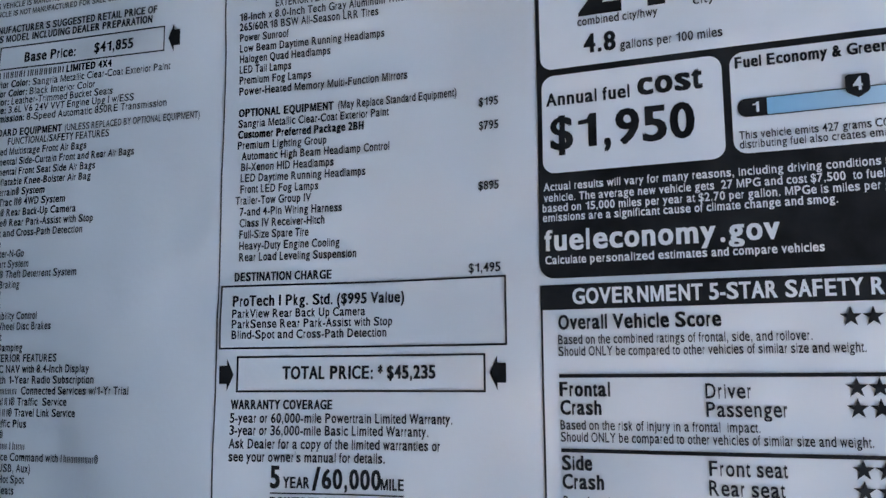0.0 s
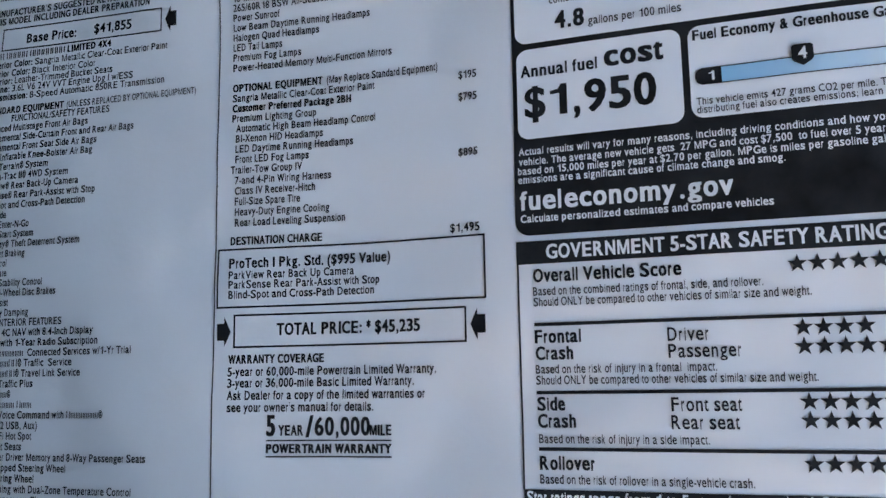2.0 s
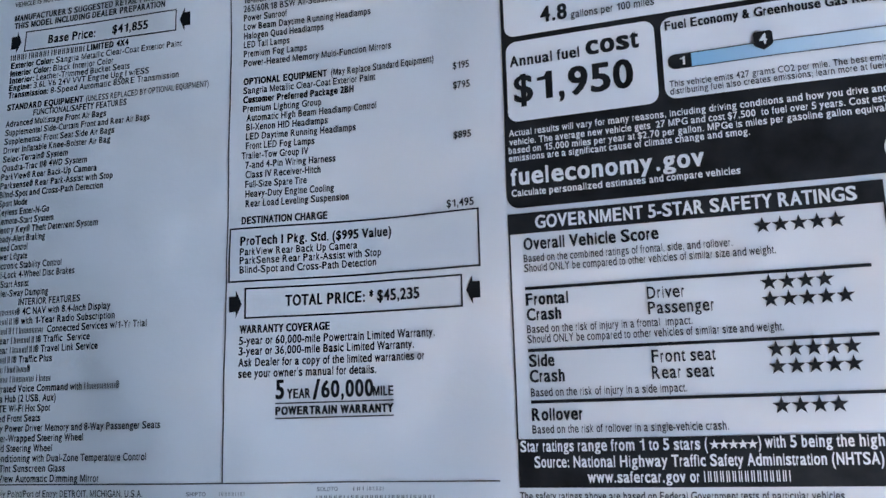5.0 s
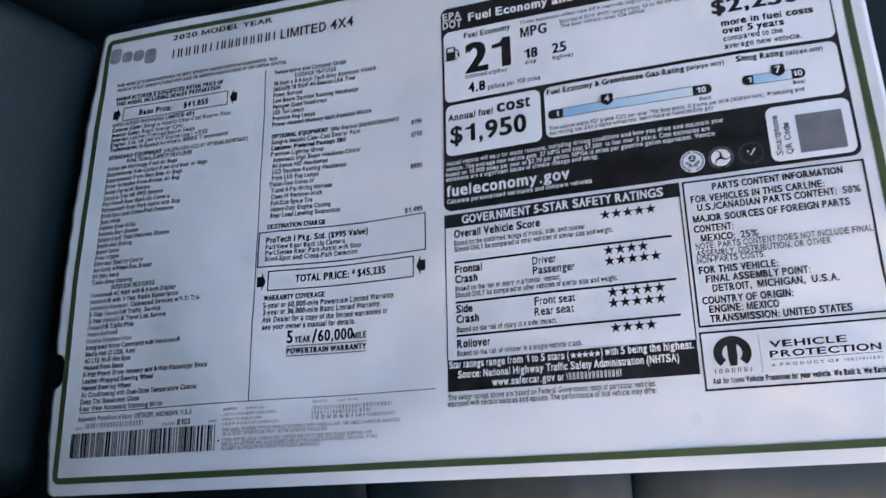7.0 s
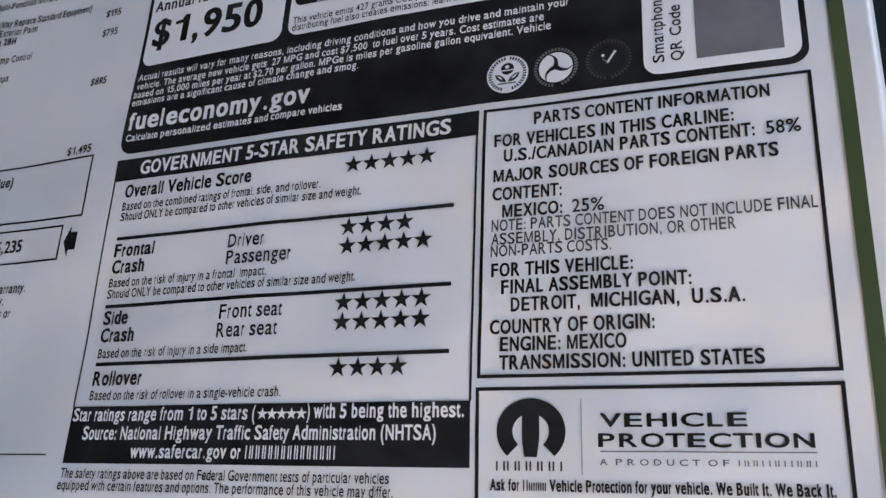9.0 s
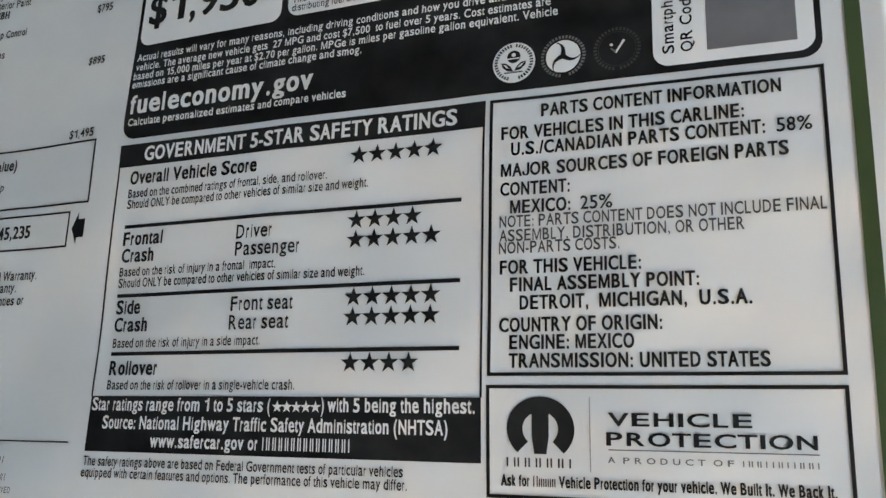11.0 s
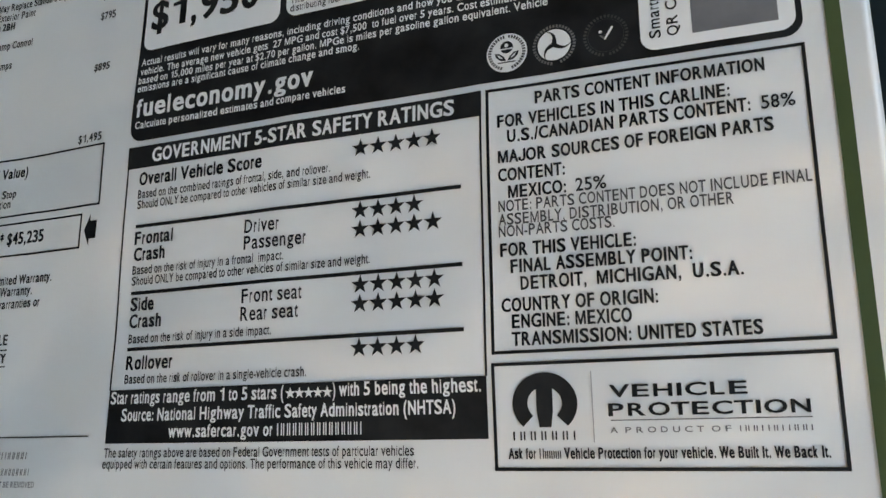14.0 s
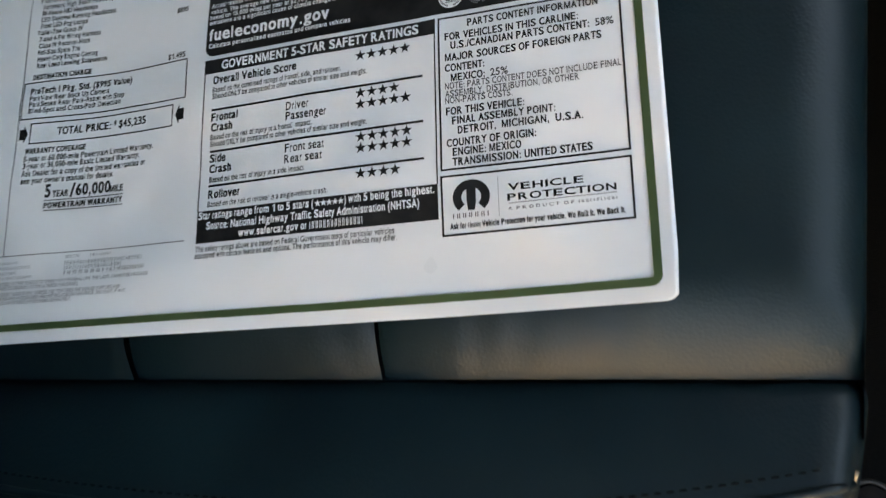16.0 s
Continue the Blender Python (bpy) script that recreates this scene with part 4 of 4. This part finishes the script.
def bolster(name, inner, way, label):
    """A side bolster: it rises from the seam at v = inner to a stitched crest and rolls over outwards."""
    def where(a, b):
        s = b * 0.17
        reach = 0.2 - 0.2 * max(0.0, min(s, 0.06) - 0.005)
        u = BACK + (reach - BACK) * a
        crest = welt_at(u) + 0.008
        if s < crest:
            out, up = s, -0.0268 + 0.0123 * math.sqrt(math.sin(min(1.0, s / crest) * math.pi / 2))
        else:
            q = (s - crest) / (0.17 - crest)
            out, up = crest + 0.045 * math.sin(q * math.pi / 2), -0.0145 - 0.115 * (1 - math.cos(q * math.pi / 2)) - 0.02 * q
        down = 0.03 * roll(reach - u, 0.011) ** 1.2
        return Vector((u, inner + way * out, SEAT + up - down + 0.0005 * noise.noise(Vector((u * 30, s * 60, 1)))))
    def flipped(a, b):
        a = 1 - (1 - a) ** 1.4
        return where(a, b) if way > 0 else where(1 - a, b)
    return grid_part(name, 110, 60, flipped, LEATHER, seat, label)


bolster("outer_bolster", SEAM_OUT - 0.001, -1, "outer side bolster with a stitched seam")
bolster("inner_bolster", SEAM_IN + 0.001, 1, "inner side bolster")

# stitched welt along the outer bolster
def welt_v(u):
    return SEAM_OUT - welt_at(u)


def tube(name, points, r, mat, parent, label="", sides=8):
    bm = bmesh.new()
    loops = []
    for k, p in enumerate(points):
        way = (Vector(points[min(k + 1, len(points) - 1)]) - Vector(points[max(k - 1, 0)])).normalized()
        side = way.cross(Vector((0, 0, 1))).normalized()
        up = side.cross(way)
        loops.append([bm.verts.new(Vector(p) + r * (side * math.cos(2 * math.pi * s / sides) + up * math.sin(2 * math.pi * s / sides))) for s in range(sides)])
    for a, b in zip(loops, loops[1:]):
        for s in range(sides):
            bm.faces.new((a[s], a[(s + 1) % sides], b[(s + 1) % sides], b[s]))
    bm.faces.new(loops[0])
    bm.faces.new(loops[-1][::-1])
    bmesh.ops.recalc_face_normals(bm, faces=bm.faces[:])
    return smooth(part(name, bm, mat, parent, label))


us = [BACK + 0.01 + (0.189 - 0.01 - BACK) * k / 80 for k in range(81)]
tube("welt", [(u, welt_v(u) - 0.0045, SEAT - 0.0150 - 0.012 * roll(0.191 - u, 0.01)) for u in us], 0.0018, LEATHER, seat, "raised welt of the seam")
stitch_bm = bmesh.new()
for k in range(110):
    u = BACK + 0.02 + k * 0.0042
    if u > 0.187:
        break
    bmesh.ops.create_icosphere(stitch_bm, subdivisions=1, radius=1, matrix=pose(u, welt_v(u) + 0.0024, SEAT - 0.0141, 0, 0, math.degrees(math.atan((0.54 if u < 0.01 else 1.28) * (u - 0.01)))) @ Matrix.Diagonal((0.0016, 0.0005, 0.0005, 1)))
tagged(part("stitching", stitch_bm, THREAD, seat, "row of black thread stitches"), kind="stuff")

# seat base under the cushion
part("seat_base", box_bm(BACK - 0.1, FRONT - 0.02, SEAM_OUT - 0.066, SEAM_IN + 0.066, SEAT - 0.449, SEAT - 0.045, 0.012), PLASTIC, seat, "black plastic seat base")
def front_face(a, b):
    v = SEAM_OUT - 0.02 + (SEAM_IN - SEAM_OUT + 0.04) * a
    return Vector((FRONT - 0.001 + SKEW * (v + 0.06) + 0.006 * math.sin(b * math.pi) - 0.03 * b * b, v, SEAT - 0.02 - 0.15 * b))


grid_part("front_skirt", 40, 20, front_face, LEATHER, seat, "leather front face of the cushion")
cap_bm = bmesh.new()
bmesh.ops.create_cone(cap_bm, cap_ends=True, segments=32, radius1=0.0058, radius2=0.0052, depth=0.004, matrix=pose(0.1975, SEAM_OUT - 0.0405, SEAT - 0.0465))
screw_cap = part("screw_cap", cap_bm, THREAD, seat, "round black plastic cap")
tube("cap_rim", [(0.1975 + 0.0066 * math.cos(math.pi * k / 16), SEAM_OUT - 0.0405 + 0.0066 * math.sin(math.pi * k / 16), SEAT - 0.0455) for k in range(33)], 0.0007, PLASTIC, screw_cap)
tube("trim_strip", [(0.1912 - 0.0004 * k, SEAM_OUT - 0.030 - 0.0017 * k, SEAT - 0.024 - 0.0012 * k) for k in range(10)], 0.0007, METAL, seat, "thin shiny trim strip")


def backrest(name, v0, v1, forward, label, rv=0.03):
    def where(a, b):
        v = v0 + (v1 - v0) * (0.5 - 0.5 * math.cos(math.pi * a))
        t = 0.62 * b
        edge = max(roll(v - v0, rv), roll(v1 - v, rv))
        low = roll(t, 0.06)
        u = -0.262 - 0.30 * t - 0.02 * math.sin(t * 4) + forward * (1 - edge) - 0.035 * edge - 0.03 * low
        return Vector((u, v, SEAT - 0.035 + t))
    return grid_part(name, 50, 60, where, LEATHER, seat, label)


backrest("backrest", -0.113, 0.155, 0.0, "upright leather backrest panel", 0.02)
backrest("backrest_bolster", -0.205, -0.114, 0.02, "backrest side bolster")
backrest("backrest_bolster", 0.156, 0.246, 0.02, "backrest side bolster")
part("backrest_shell", box_bm(-0.52, -0.46, -0.2, 0.24, SEAT - 0.2, SEAT + 0.58, 0.02), PLASTIC, seat, "black plastic back of the backrest")

# the sheet lies a little askew on the seat
pivot = Vector((-0.14, SEAM_OUT, 0))
seat.matrix_world = Matrix.Translation(pivot + Vector((0, 0.007, 0))) @ pose(0, 0, 0, 0, 0, -2.4) @ Matrix.Translation(-pivot)

# ---- the cabin and the ground outside ----
def structure(name, bm, mat, label, category):
    return tagged(part(name, bm, mat, None, label), category=category, kind="structure")


structure("floor", box_bm(-1.6, 1.2, -0.42, 1.3, 0.26, 0.30), CARPET, "black carpet on the cabin floor", "floor")
# unseen; drawn past the windscreen header to limit light from above
structure("ceiling", box_bm(-1.6, 0.66, -0.45, 1.36, 1.48, 1.54), LINING, "unseen black cloth headliner of the cabin, extended to hold back light", "ceiling")
structure("wall_north", box_bm(-1.6, 1.2, 1.3, 1.36, 0.30, 1.02), PLASTIC, "black lower side of the cabin", "wall")
# added over the whole far window opening to shut out its light
structure("wall_north_blocker", box_bm(-1.6, 1.2, 1.3, 1.36, 1.02, 1.48), PLASTIC, "unseen dark wall added over the far windows to block their light", "wall")
structure("wall_west", box_bm(-1.66, -1.6, -0.5, 1.36, 0.30, 1.48), PLASTIC, "dark rear end of the cabin", "wall")
structure("wall_east", box_bm(1.2, 1.26, -0.5, 1.36, 0.30, 0.95), PLASTIC, "dark front end of the cabin", "wall")
# unseen; its front end is set to cut doorway light on the left
structure("wall_south_blocker", box_bm(-1.6, -0.08, -0.5, -0.25, 0.30, 1.48), PLASTIC, "unseen dark rear door side, run forward to shade the sheet's left", "wall")
structure("sill", box_bm(-0.08, 1.2, -0.5, -0.42, 0.26, 0.46, 0.015), PLASTIC, "black door sill", "sill")
# added slab, out of view: keeps low light off the sheet's left part
structure("doorway_light_blocker", box_bm(0.5, 0.58, -1.45, -0.5, 0.30, 1.45, 0.02), PLASTIC, "unseen dark slab added beside the doorway to block low light", "wall")
# plain block out of view, added to darken the footwell
structure("dashboard", box_bm(0.52, 1.2, -0.42, 1.3, 0.62, 0.98, 0.05), PLASTIC, "unseen black dashboard block added to shade the footwell", "dashboard")
console = thing("centre_console", "black plastic centre console beside the seat", "console")
part("body", box_bm(-0.5, 1.0, 0.27, 0.5, 0.301, SEAT + 0.02, 0.02), PLASTIC, console)
part("trim", box_bm(0.1, 0.9, 0.262, 0.268, SEAT - 0.09, SEAT - 0.085), METAL, console, "thin grey trim line")
# unseen ground, toned to throw warm light through the doorway
structure("ground", box_bm(-60, 60, -60, 60, -0.3, 0.0), TARMAC, "unseen ground outside the open door, tan to reflect warm light", "ground")

# added, never in view: sends warm light onto the sheet and the leather
structure("warm_bounce_wall", box_bm(-14, 22, -5.3, -5.0, 0.0, 3.4), TARMAC, "unseen plain tan wall added to reflect warm light into the doorway", "wall")
